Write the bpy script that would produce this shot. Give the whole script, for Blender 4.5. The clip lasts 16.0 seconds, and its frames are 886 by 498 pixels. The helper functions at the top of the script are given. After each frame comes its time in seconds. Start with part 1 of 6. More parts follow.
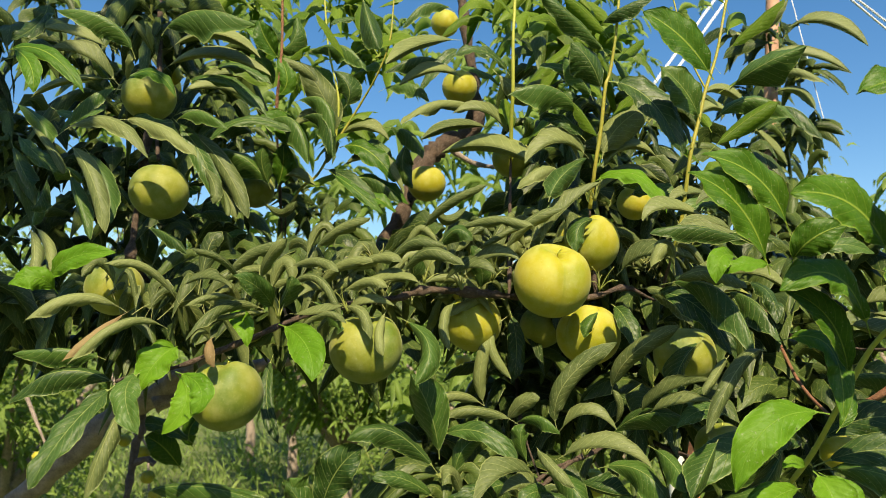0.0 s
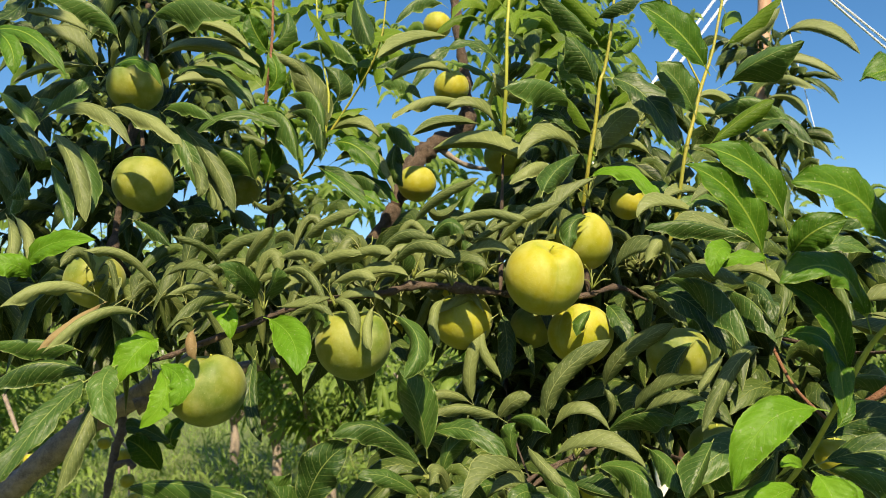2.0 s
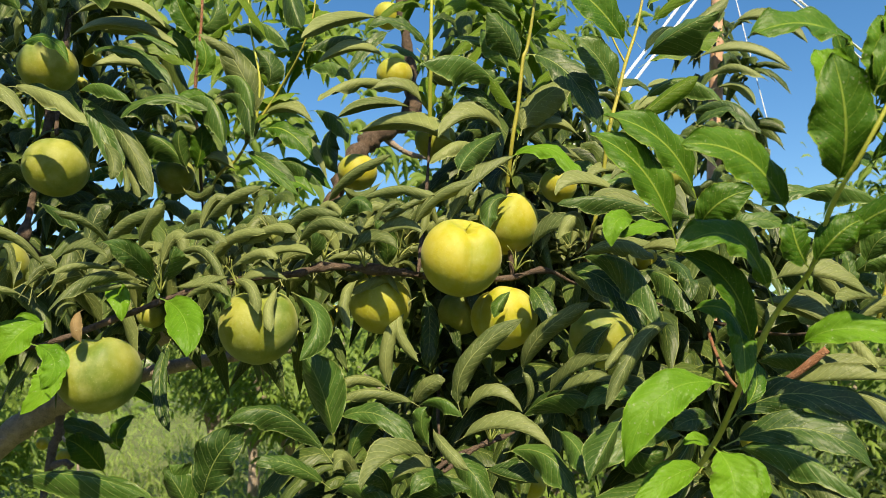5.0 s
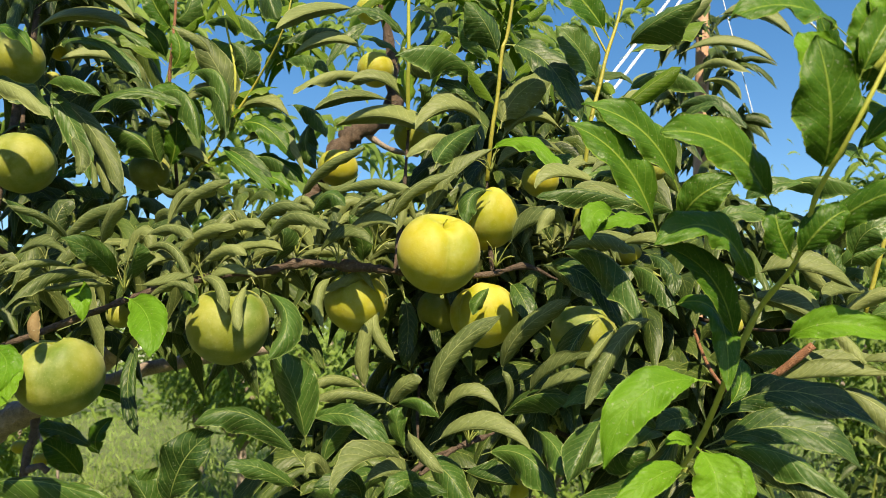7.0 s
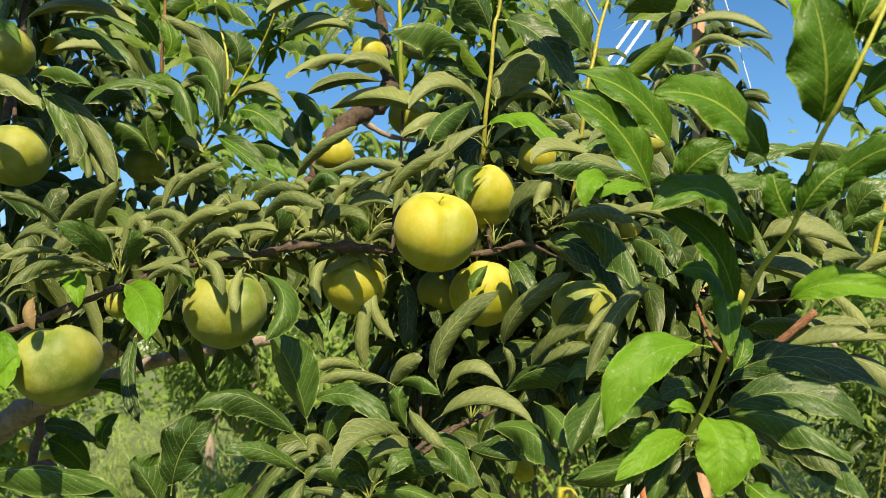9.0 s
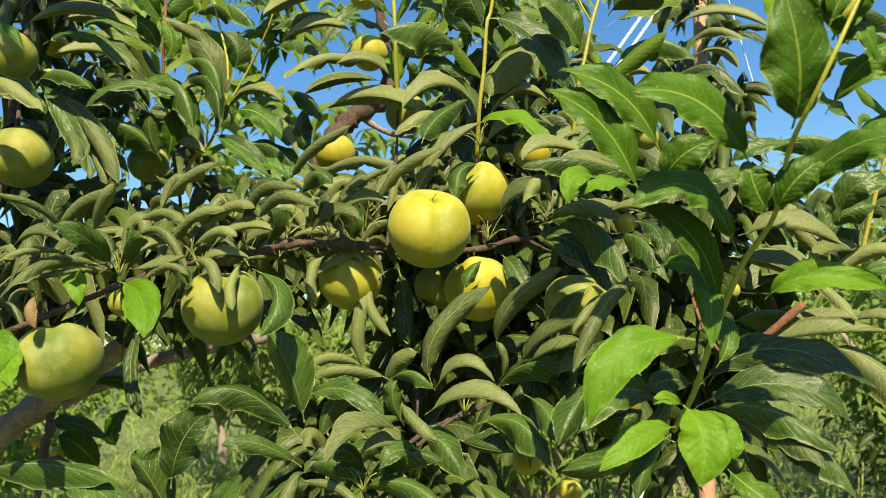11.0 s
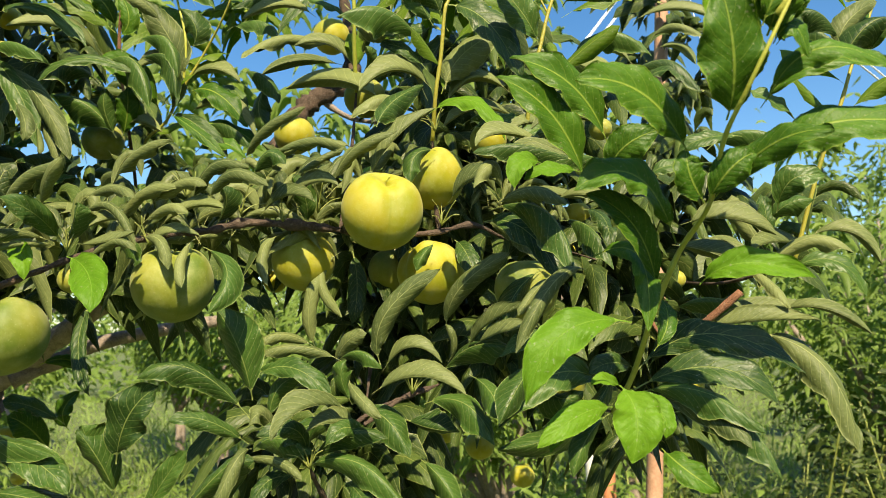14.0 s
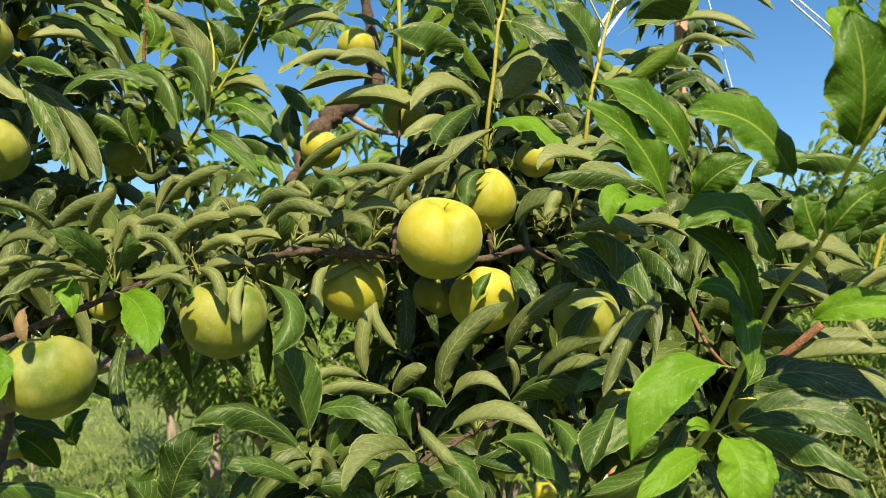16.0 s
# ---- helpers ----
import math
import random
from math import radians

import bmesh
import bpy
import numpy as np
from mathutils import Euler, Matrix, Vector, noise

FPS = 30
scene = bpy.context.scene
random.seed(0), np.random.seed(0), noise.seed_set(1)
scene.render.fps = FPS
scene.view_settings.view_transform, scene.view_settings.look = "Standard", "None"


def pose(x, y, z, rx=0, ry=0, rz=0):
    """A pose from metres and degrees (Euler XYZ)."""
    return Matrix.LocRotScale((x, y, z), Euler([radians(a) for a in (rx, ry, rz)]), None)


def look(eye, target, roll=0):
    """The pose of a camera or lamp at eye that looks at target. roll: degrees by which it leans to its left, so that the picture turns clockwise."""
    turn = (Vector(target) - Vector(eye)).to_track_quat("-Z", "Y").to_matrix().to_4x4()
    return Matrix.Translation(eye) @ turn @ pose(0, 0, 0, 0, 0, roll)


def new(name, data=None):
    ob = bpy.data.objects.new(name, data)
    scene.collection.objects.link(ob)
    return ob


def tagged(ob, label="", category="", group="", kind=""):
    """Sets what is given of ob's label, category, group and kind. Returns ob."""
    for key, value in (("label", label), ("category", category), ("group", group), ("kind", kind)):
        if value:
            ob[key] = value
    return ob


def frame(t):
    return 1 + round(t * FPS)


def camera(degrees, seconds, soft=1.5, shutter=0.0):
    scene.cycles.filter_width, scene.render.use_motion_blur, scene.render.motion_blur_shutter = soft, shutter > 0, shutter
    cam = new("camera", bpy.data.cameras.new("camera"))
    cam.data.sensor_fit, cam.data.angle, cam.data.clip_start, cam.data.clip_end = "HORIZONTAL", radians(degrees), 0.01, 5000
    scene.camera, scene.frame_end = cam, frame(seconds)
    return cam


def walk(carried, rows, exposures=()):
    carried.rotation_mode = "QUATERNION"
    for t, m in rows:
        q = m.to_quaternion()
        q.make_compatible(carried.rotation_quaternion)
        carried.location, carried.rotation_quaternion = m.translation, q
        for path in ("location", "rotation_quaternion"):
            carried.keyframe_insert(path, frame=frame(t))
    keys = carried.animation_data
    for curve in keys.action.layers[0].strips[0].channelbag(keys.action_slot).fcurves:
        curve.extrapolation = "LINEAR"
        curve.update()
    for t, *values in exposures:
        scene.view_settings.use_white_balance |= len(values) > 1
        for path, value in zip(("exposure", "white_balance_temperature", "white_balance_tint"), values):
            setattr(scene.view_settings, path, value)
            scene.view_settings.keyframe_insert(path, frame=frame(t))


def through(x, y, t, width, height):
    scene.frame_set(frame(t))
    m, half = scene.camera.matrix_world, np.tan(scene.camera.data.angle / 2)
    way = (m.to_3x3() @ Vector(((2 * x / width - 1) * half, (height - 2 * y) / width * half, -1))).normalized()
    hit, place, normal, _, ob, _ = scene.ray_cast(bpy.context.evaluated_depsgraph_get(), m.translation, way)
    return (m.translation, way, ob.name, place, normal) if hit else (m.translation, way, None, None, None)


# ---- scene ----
cam = camera(62.0, 16.0, 0.5)
PATH = [
    (0, (0.022, 0.025, 1.458), (-0.055, 2.005, 1.728), 0.3),
    (0.5, (0.033, 0.052, 1.454), (-0.058, 2.029, 1.742), 0.2),
    (1, (0.044, 0.03, 1.457), (-0.04, 2.007, 1.749), 1.0),
    (1.5, (0.029, 0.033, 1.45), (-0.037, 2.01, 1.748), 1.2),
    (2, (0.02, 0.04, 1.447), (-0.026, 2.017, 1.746), 0.9),
    (2.5, (0.031, 0.04, 1.441), (-0.001, 2.017, 1.743), 0.5),
    (3, (0.041, 0.041, 1.441), (0.016, 2.016, 1.752), 0.2),
    (3.5, (0.048, 0.043, 1.442), (0.038, 2.018, 1.757), -0.0),
    (4, (0.069, 0.046, 1.44), (0.069, 2.021, 1.756), 0.0),
    (4.2, (0.074, 0.048, 1.437), (0.072, 2.024, 1.749), 0.2),
    (6.3, (0.071, 0.085, 1.429), (0.088, 2.061, 1.737), -0.0),
    (6.5, (0.075, 0.086, 1.428), (0.097, 2.062, 1.737), -0.1),
    (7, (0.083, 0.079, 1.432), (0.113, 2.055, 1.739), -0.1),
    (7.5, (0.089, 0.078, 1.43), (0.128, 2.054, 1.735), -0.3),
    (8, (0.085, 0.085, 1.423), (0.129, 2.062, 1.721), -0.6),
    (8.5, (0.087, 0.089, 1.417), (0.125, 2.067, 1.708), -1.2),
    (8.7, (0.087, 0.086, 1.422), (0.12, 2.065, 1.711), -1.5),
    (10.8, (0.098, 0.082, 1.422), (0.083, 2.062, 1.698), -2.2),
    (11, (0.1, 0.076, 1.421), (0.093, 2.057, 1.696), -2.2),
    (11.5, (0.1, 0.067, 1.422), (0.102, 2.048, 1.694), -2.0),
    (12, (0.106, 0.055, 1.422), (0.124, 2.036, 1.693), -1.8),
    (12.5, (0.12, 0.051, 1.433), (0.166, 2.034, 1.694), -1.3),
    (13, (0.121, 0.056, 1.424), (0.198, 2.039, 1.68), -1.2),
    (13.5, (0.102, 0.063, 1.426), (0.189, 2.045, 1.68), -1.2),
    (14, (0.11, 0.069, 1.415), (0.196, 2.052, 1.659), -1.3),
    (14.5, (0.109, 0.081, 1.406), (0.178, 2.065, 1.642), -1.5),
    (15, (0.092, 0.091, 1.417), (0.158, 2.076, 1.652), -2.1),
    (15.5, (0.078, 0.094, 1.432), (0.165, 2.078, 1.671), -2.1),
    (16, (0.059, 0.095, 1.44), (0.175, 2.077, 1.685), -1.5),
]
walk(cam, [(t, look(eye, target, roll)) for t, eye, target, roll in PATH],
     [(0, 0.95, 7080, 10), (0.5, 1.01, 7080, 10), (4, 1.03, 7080, 10), (8.5, 1.11, 7080, 10), (16, 1.16, 7080, 10)])
cam.data.dof.use_dof = True
cam.data.dof.focus_distance, cam.data.dof.aperture_fstop = 0.60, 16.0

# ---- light ----
SUN = Vector((0.10, -0.70, 0.715)).normalized()
world = bpy.data.worlds.new("sky")
scene.world = world
world.use_nodes = True
wn = world.node_tree
sky = wn.nodes.new("ShaderNodeTexSky")
sky.sky_type, sky.sun_disc = "NISHITA", False
sky.sun_elevation = math.asin(SUN.z)
sky.sun_rotation = math.atan2(SUN.x, SUN.y)
sky.air_density, sky.dust_density, sky.ozone_density = 1.0, 0.6, 2.0
rich = wn.nodes.new("ShaderNodeHueSaturation")
rich.inputs["Saturation"].default_value = 1.32
wn.links.new(sky.outputs[0], rich.inputs["Color"])
wn.links.new(rich.outputs[0], wn.nodes["Background"].inputs[0])
wn.nodes["Background"].inputs[1].default_value = 0.089
sun = new("sun", bpy.data.lights.new("sun", "SUN"))
sun.data.energy, sun.data.angle, sun.data.color = 4.35, radians(0.6), (1.0, 0.88, 0.62)
sun.matrix_world = look((0, 0, 6), Vector((0, 0, 6)) - SUN)


# ---- materials ----
class Nodes:
    """Short hand for a material's node tree."""

    def __init__(self, name):
        self.mat = bpy.data.materials.new(name)
        self.mat.use_nodes = True
        self.tree = self.mat.node_tree
        self.bsdf = self.tree.nodes["Principled BSDF"]
        self.out = self.tree.nodes["Material Output"]

    def add(self, kind, **inputs):
        node = self.tree.nodes.new("ShaderNode" + kind)
        for key, value in inputs.items():
            self.put(node.inputs[key.replace("_", " ")], value)
        return node

    def put(self, socket, value):
        if isinstance(value, bpy.types.NodeSocket):
            self.tree.links.new(value, socket)
        else:
            socket.default_value = value

    def math(self, op, a, b=0.0, clamp=False):
        node = self.tree.nodes.new("ShaderNodeMath")
        node.operation, node.use_clamp = op, clamp
        self.put(node.inputs[0], a)
        self.put(node.inputs[1], b)
        return node.outputs[0]

    def mix(self, fac, a, b):
        node = self.tree.nodes.new("ShaderNodeMix")
        node.data_type = "RGBA"
        self.put(node.inputs[0], fac)
        self.put(node.inputs[6], a if isinstance(a, bpy.types.NodeSocket) else (*a, 1))
        self.put(node.inputs[7], b if isinstance(b, bpy.types.NodeSocket) else (*b, 1))
        return node.outputs[2]

    def noise(self, scale, detail=3.0, vector=None, rough=0.55):
        node = self.add("TexNoise", Scale=scale, Detail=detail, Roughness=rough)
        if vector is not None:
            self.put(node.inputs["Vector"], vector)
        return node.outputs["Fac"]

    def ramp(self, value, low, high):
        node = self.add("MapRange", Value=value)
        node.inputs["From Min"].default_value, node.inputs["From Max"].default_value = low, high
        return node.outputs[0]

    def bump(self, height, strength=0.3, distance=0.001):
        node = self.add("Bump", Height=height, Strength=strength, Distance=distance)
        self.put(self.bsdf.inputs["Normal"], node.outputs[0])
        return node.outputs[0]


def leaf_material(name, base, pale, vein, rough=0.42, through=0.25, glow=(1.3, 1.5, 0.5), island=False, gloss=0.25, ribs=0.34, keel=0.8, wide=1.0):
    """Leaf blade with a midrib and side veins from its own UV map; some light passes through."""
    n = Nodes(name)
    uv = n.add("UVMap")
    uv.uv_map = "blade"
    part = n.add("SeparateXYZ", Vector=uv.outputs[0])
    u, v = part.outputs[0], part.outputs[1]
    side = n.math("ABSOLUTE", n.math("SUBTRACT", u, 0.5))
    thick = n.math("MULTIPLY", side, n.math("ADD", 0.45, n.math("MULTIPLY", v, 1.1)))
    rib = n.math("MULTIPLY", n.math("SUBTRACT", 1.0, n.ramp(thick, 0.004 * wide, 0.014 * wide), True), keel)
    rib = n.math("MAXIMUM", rib, n.math("LESS_THAN", v, 0.11))
    margin = n.ramp(side, 0.468, 0.488)
    wave = n.math("FRACT", n.math("ADD", n.math("MULTIPLY", v, 10.0), n.math("MULTIPLY", side, -5.0)))
    line = n.math("SUBTRACT", 1.0, n.ramp(n.math("ABSOLUTE", n.math("SUBTRACT", wave, 0.5)), 0.0, 0.055), True)
    veins = n.math("MAXIMUM", rib, n.math("MULTIPLY", line, ribs))
    geo = n.add("NewGeometry")
    where = geo.outputs["Position"]
    cell = n.tree.nodes.new("ShaderNodeTexVoronoi")
    cell.feature = "DISTANCE_TO_EDGE"
    cell.inputs["Scale"].default_value = 330.0
    n.put(cell.inputs["Vector"], where)
    net = n.math("SUBTRACT", 1.0, n.ramp(cell.outputs["Distance"], 0.0, 0.16), True)
    rnd = geo.outputs["Random Per Island"] if island else n.add("ObjectInfo").outputs["Random"]
    big = n.noise(28.0, 3.0, where)
    fine = n.noise(420.0, 4.0, where)
    mottle = n.math("ADD", n.math("MULTIPLY", big, 0.75), n.math("MULTIPLY", fine, 0.35))
    colour = n.mix(n.ramp(n.math("ADD", mottle, n.math("MULTIPLY", rnd, 0.5)), 0.45, 1.1), base, pale)
    colour = n.mix(n.math("MULTIPLY", net, 0.07), colour, vein)
    colour = n.mix(veins, colour, vein)
    colour = n.mix(n.math("MULTIPLY", margin, 0.6), colour, vein)
    spots = n.ramp(n.noise(620.0, 1.0, where), 0.69, 0.75)
    colour = n.mix(n.math("MULTIPLY", spots, 0.42), colour, (0.36, 0.38, 0.26))
    n.put(n.bsdf.inputs["Base Color"], colour)
    n.put(n.bsdf.inputs["Roughness"], n.math("ADD", rough, n.math("MULTIPLY", n.math("SUBTRACT", big, 0.5), 0.35)))
    n.bsdf.inputs["Specular IOR Level"].default_value = gloss
    puff = n.math("SUBTRACT", n.math("MULTIPLY", n.math("ABSOLUTE", n.math("SUBTRACT", wave, 0.5)), -0.8), n.math("MULTIPLY", veins, 0.9))
    normal = n.bump(n.math("ADD", puff, n.math("SUBTRACT", n.math("MULTIPLY", fine, 0.9), n.math("MULTIPLY", net, 0.07))), 0.5, 0.0007)
    back = n.tree.nodes.new("ShaderNodeBsdfTranslucent")
    tint = n.tree.nodes.new("ShaderNodeMix")
    tint.data_type, tint.blend_type = "RGBA", "MULTIPLY"
    tint.inputs[0].default_value = 1.0
    n.put(tint.inputs[6], colour)
    tint.inputs[7].default_value = (*glow, 1)
    n.put(back.inputs[0], tint.outputs[2])
    n.put(back.inputs["Normal"], normal)
    shade = n.tree.nodes.new("ShaderNodeMixShader")
    shade.inputs[0].default_value = through
    n.put(shade.inputs[1], n.bsdf.outputs[0])
    n.put(shade.inputs[2], back.outputs[0])
    n.put(n.out.inputs[0], shade.outputs[0])
    return n.mat


LEAF = {
    "d": leaf_material("mature_leaf", (0.012, 0.037, 0.006), (0.056, 0.120, 0.018), (0.25, 0.30, 0.09), 0.44, 0.08, (1.2, 1.9, 0.4), gloss=0.30, ribs=0.5),
    "o": leaf_material("rolled_leaf", (0.050, 0.076, 0.021), (0.176, 0.208, 0.072), (0.30, 0.33, 0.13), 0.50, 0.06, ribs=0.6, gloss=0.22),
    "m": leaf_material("new_leaf", (0.024, 0.080, 0.005), (0.070, 0.170, 0.011), (0.27, 0.36, 0.06), 0.45, 0.26, (1.1, 1.7, 0.4), gloss=0.24, wide=2.0),
    "y": leaf_material("young_leaf", (0.082, 0.205, 0.010), (0.140, 0.290, 0.018), (0.24, 0.40, 0.06), 0.46, 0.34, (1.2, 1.4, 0.4), gloss=0.17, keel=0.6),
    "b": leaf_material("browned_leaf", (0.20, 0.13, 0.06), (0.30, 0.24, 0.11), (0.34, 0.25, 0.12), 0.7, 0.15),
}
UNDER = leaf_material("leaf_underside", (0.090, 0.125, 0.040), (0.15, 0.18, 0.065), (0.24, 0.27, 0.11), 0.6, 0.12)
# Darker than the near leaves: shade inside the crown is put into the colour.
SHADED_MASS = leaf_material("shaded_leaf_mass", (0.008, 0.024, 0.004), (0.066, 0.104, 0.022), (0.22, 0.25, 0.07), 0.42, 0.07, island=True, gloss=0.25, ribs=0.5)
SPUR = leaf_material("spur_leaves", (0.026, 0.048, 0.011), (0.150, 0.180, 0.058), (0.30, 0.32, 0.12), 0.46, 0.08, island=True, ribs=0.5)
# Lighter copy of the leaf colour, painting sunlight on top and shoot leaves.
LIT_MASS = leaf_material("lit_leaf_mass", (0.06, 0.12, 0.008), (0.13, 0.21, 0.02), (0.26, 0.32, 0.06), 0.46, 0.26, (1.2, 1.6, 0.4), island=True, gloss=0.2)
# Far leaves made pale: the brightness of the sunlit background is in their colour.
SUNLIT_FAR_MASS = leaf_material("sunlit_far_leaf_mass", (0.075, 0.135, 0.024), (0.20, 0.29, 0.058), (0.22, 0.31, 0.09), 0.5, 0.36, island=True)


def plum_material(name, skin, blush, shade):
    """Plum skin: smooth wax with a pale bloom, small dots and a slow drift of colour."""
    n = Nodes(name)
    where = n.add("TexCoord").outputs["Object"]
    slow = n.noise(22.0, 1.5, where)
    axes = n.add("SeparateXYZ", Vector=where)
    seam = n.math("SUBTRACT", 1.0, n.ramp(n.math("ABSOLUTE", n.math("ARCTAN2", axes.outputs[1], axes.outputs[0])), 0.01, 0.05), True)
    bloom = n.noise(70.0, 5.0, where, 0.65)
    dots = n.ramp(n.noise(900.0, 1.0, where), 0.66, 0.74)
    colour = n.mix(n.ramp(slow, 0.36, 0.62), skin, blush)
    colour = n.mix(n.ramp(n.add("ObjectInfo").outputs["Random"], 0.0, 3.0), colour, shade)
    colour = n.mix(n.math("MULTIPLY", n.ramp(bloom, 0.40, 0.72), 0.24), colour, (0.56, 0.57, 0.30))
    colour = n.mix(n.math("MULTIPLY", seam, 0.22), colour, shade)
    colour = n.mix(n.math("MULTIPLY", dots, 0.09), colour, (0.75, 0.75, 0.45))
    n.put(n.bsdf.inputs["Base Color"], colour)
    n.put(n.bsdf.inputs["Roughness"], n.ramp(bloom, -0.7, 1.3))
    n.bsdf.inputs["Specular IOR Level"].default_value = 0.35
    n.bsdf.inputs["Sheen Weight"].default_value = 0.13
    n.bsdf.inputs["Sheen Roughness"].default_value = 0.45
    n.bsdf.inputs["Sheen Tint"].default_value = (0.80, 0.86, 0.62, 1)
    n.bsdf.inputs["Subsurface Weight"].default_value = 0.3
    n.bsdf.inputs["Subsurface Radius"].default_value = (0.008, 0.006, 0.002)
    n.bsdf.inputs["Subsurface Scale"].default_value = 0.6
    n.bump(n.math("ADD", n.noise(300.0, 3.0, where), n.math("MULTIPLY", bloom, 0.9)), 0.22, 0.0008)
    return n.mat


PLUM = {
    "ripe": plum_material("ripe_plum_skin", (0.250, 0.268, 0.012), (0.400, 0.348, 0.016), (0.20, 0.25, 0.018)),
    "green": plum_material("green_plum_skin", (0.080, 0.130, 0.011), (0.27, 0.265, 0.020), (0.12, 0.18, 0.025)),
}


def bark_material(name, dark, light, scale, rough=0.85, strength=0.8):
    n = Nodes(name)
    where = n.add("TexCoord").outputs["Object"]
    big, fine = n.noise(scale, 5.0, where, 0.7), n.noise(scale * 9, 4.0, where)
    colour = n.mix(n.ramp(n.math("ADD", n.math("MULTIPLY", big, 0.7), n.math("MULTIPLY", fine, 0.4)), 0.35, 0.75), dark, light)
    lichen = n.ramp(n.noise(scale * 2.3, 3.0, where), 0.62, 0.72)
    colour = n.mix(n.math("MULTIPLY", lichen, 0.4), colour, (0.30, 0.27, 0.22))
    n.put(n.bsdf.inputs["Base Color"], colour)
    n.bsdf.inputs["Roughness"].default_value = rough
    n.bump(n.math("ADD", big, n.math("MULTIPLY", fine, 0.5)), strength, 0.004)
    return n.mat


BARK = {
    "bark": bark_material("twig_bark", (0.022, 0.015, 0.011), (0.17, 0.115, 0.085), 110.0, 0.9, 1.0),
    "limb": bark_material("limb_bark", (0.10, 0.078, 0.064), (0.42, 0.34, 0.29), 60.0),
    "red": bark_material("red_twig_bark", (0.16, 0.06, 0.030), (0.36, 0.18, 0.10), 120.0),
    "dead": bark_material("dead_twig_bark", (0.045, 0.035, 0.040), (0.16, 0.13, 0.14), 90.0),
    "shoot": bark_material("yellow_shoot_bark", (0.22, 0.24, 0.030), (0.40, 0.34, 0.050), 40.0, 0.5, 0.3),
    "stalk": bark_material("leaf_stalk_skin", (0.13, 0.17, 0.030), (0.26, 0.28, 0.065), 40.0, 0.5, 0.15),
    "green": bark_material("green_shoot_bark", (0.29, 0.33, 0.040), (0.46, 0.46, 0.080), 40.0, 0.5, 0.15),
}
WOOD = bark_material("pole_wood", (0.33, 0.17, 0.10), (0.58, 0.36, 0.25), 25.0, 0.7, 0.3)


def plain(name, base, pale, scale, rough=0.8, strength=0.3, distance=0.01):
    n = Nodes(name)
    where = n.add("TexCoord").outputs["Object"]
    big, fine = n.noise(scale, 4.0, where), n.noise(scale * 12, 3.0, where)
    n.put(n.bsdf.inputs["Base Color"], n.mix(n.ramp(n.math("ADD", n.math("MULTIPLY", big, 0.65), n.math("MULTIPLY", fine, 0.4)), 0.35, 0.75), base, pale))
    n.bsdf.inputs["Roughness"].default_value = rough
    n.bump(fine, strength, distance)
    return n.mat


STRING = plain("white_string", (0.70, 0.72, 0.74), (0.85, 0.86, 0.88), 300.0, 0.5, 0.3, 0.0005)
GROUND = plain("grassy_soil", (0.06, 0.09, 0.022), (0.15, 0.18, 0.05), 2.2, 0.95, 0.6, 0.03)
GRASS = leaf_material("grass_blades", (0.10, 0.18, 0.042), (0.26, 0.34, 0.105), (0.27, 0.34, 0.11), 0.6, 0.35, island=True)


# ---- builders ----
def part(name, verts, faces, materials, parent=None, smooth=True, slots=None, uvs=None, label=""):
    """One mesh object, under a thing if one is given."""
    me = bpy.data.meshes.new(name)
    me.from_pydata([tuple(v) for v in verts], [], faces)
    for m in materials:
        me.materials.append(m)
    if uvs is not None:
        layer = me.uv_layers.new(name="blade")
        loops = np.empty(len(me.loops), dtype=np.int32)
        me.loops.foreach_get("vertex_index", loops)
        layer.data.foreach_set("uv", np.asarray(uvs, dtype=np.float32)[loops].ravel())
    if slots is not None:
        me.polygons.foreach_set("material_index", slots)
    if smooth:
        me.polygons.foreach_set("use_smooth", [True] * len(me.polygons))
    me.update()
    ob = new(name, me)
    if parent is not None:
        ob.parent = parent
    if label:
        tagged(ob, label)
    return ob


def perpendicular(a, t):
    a = a - t * np.dot(a, t)
    return a / max(np.linalg.norm(a), 1e-6)


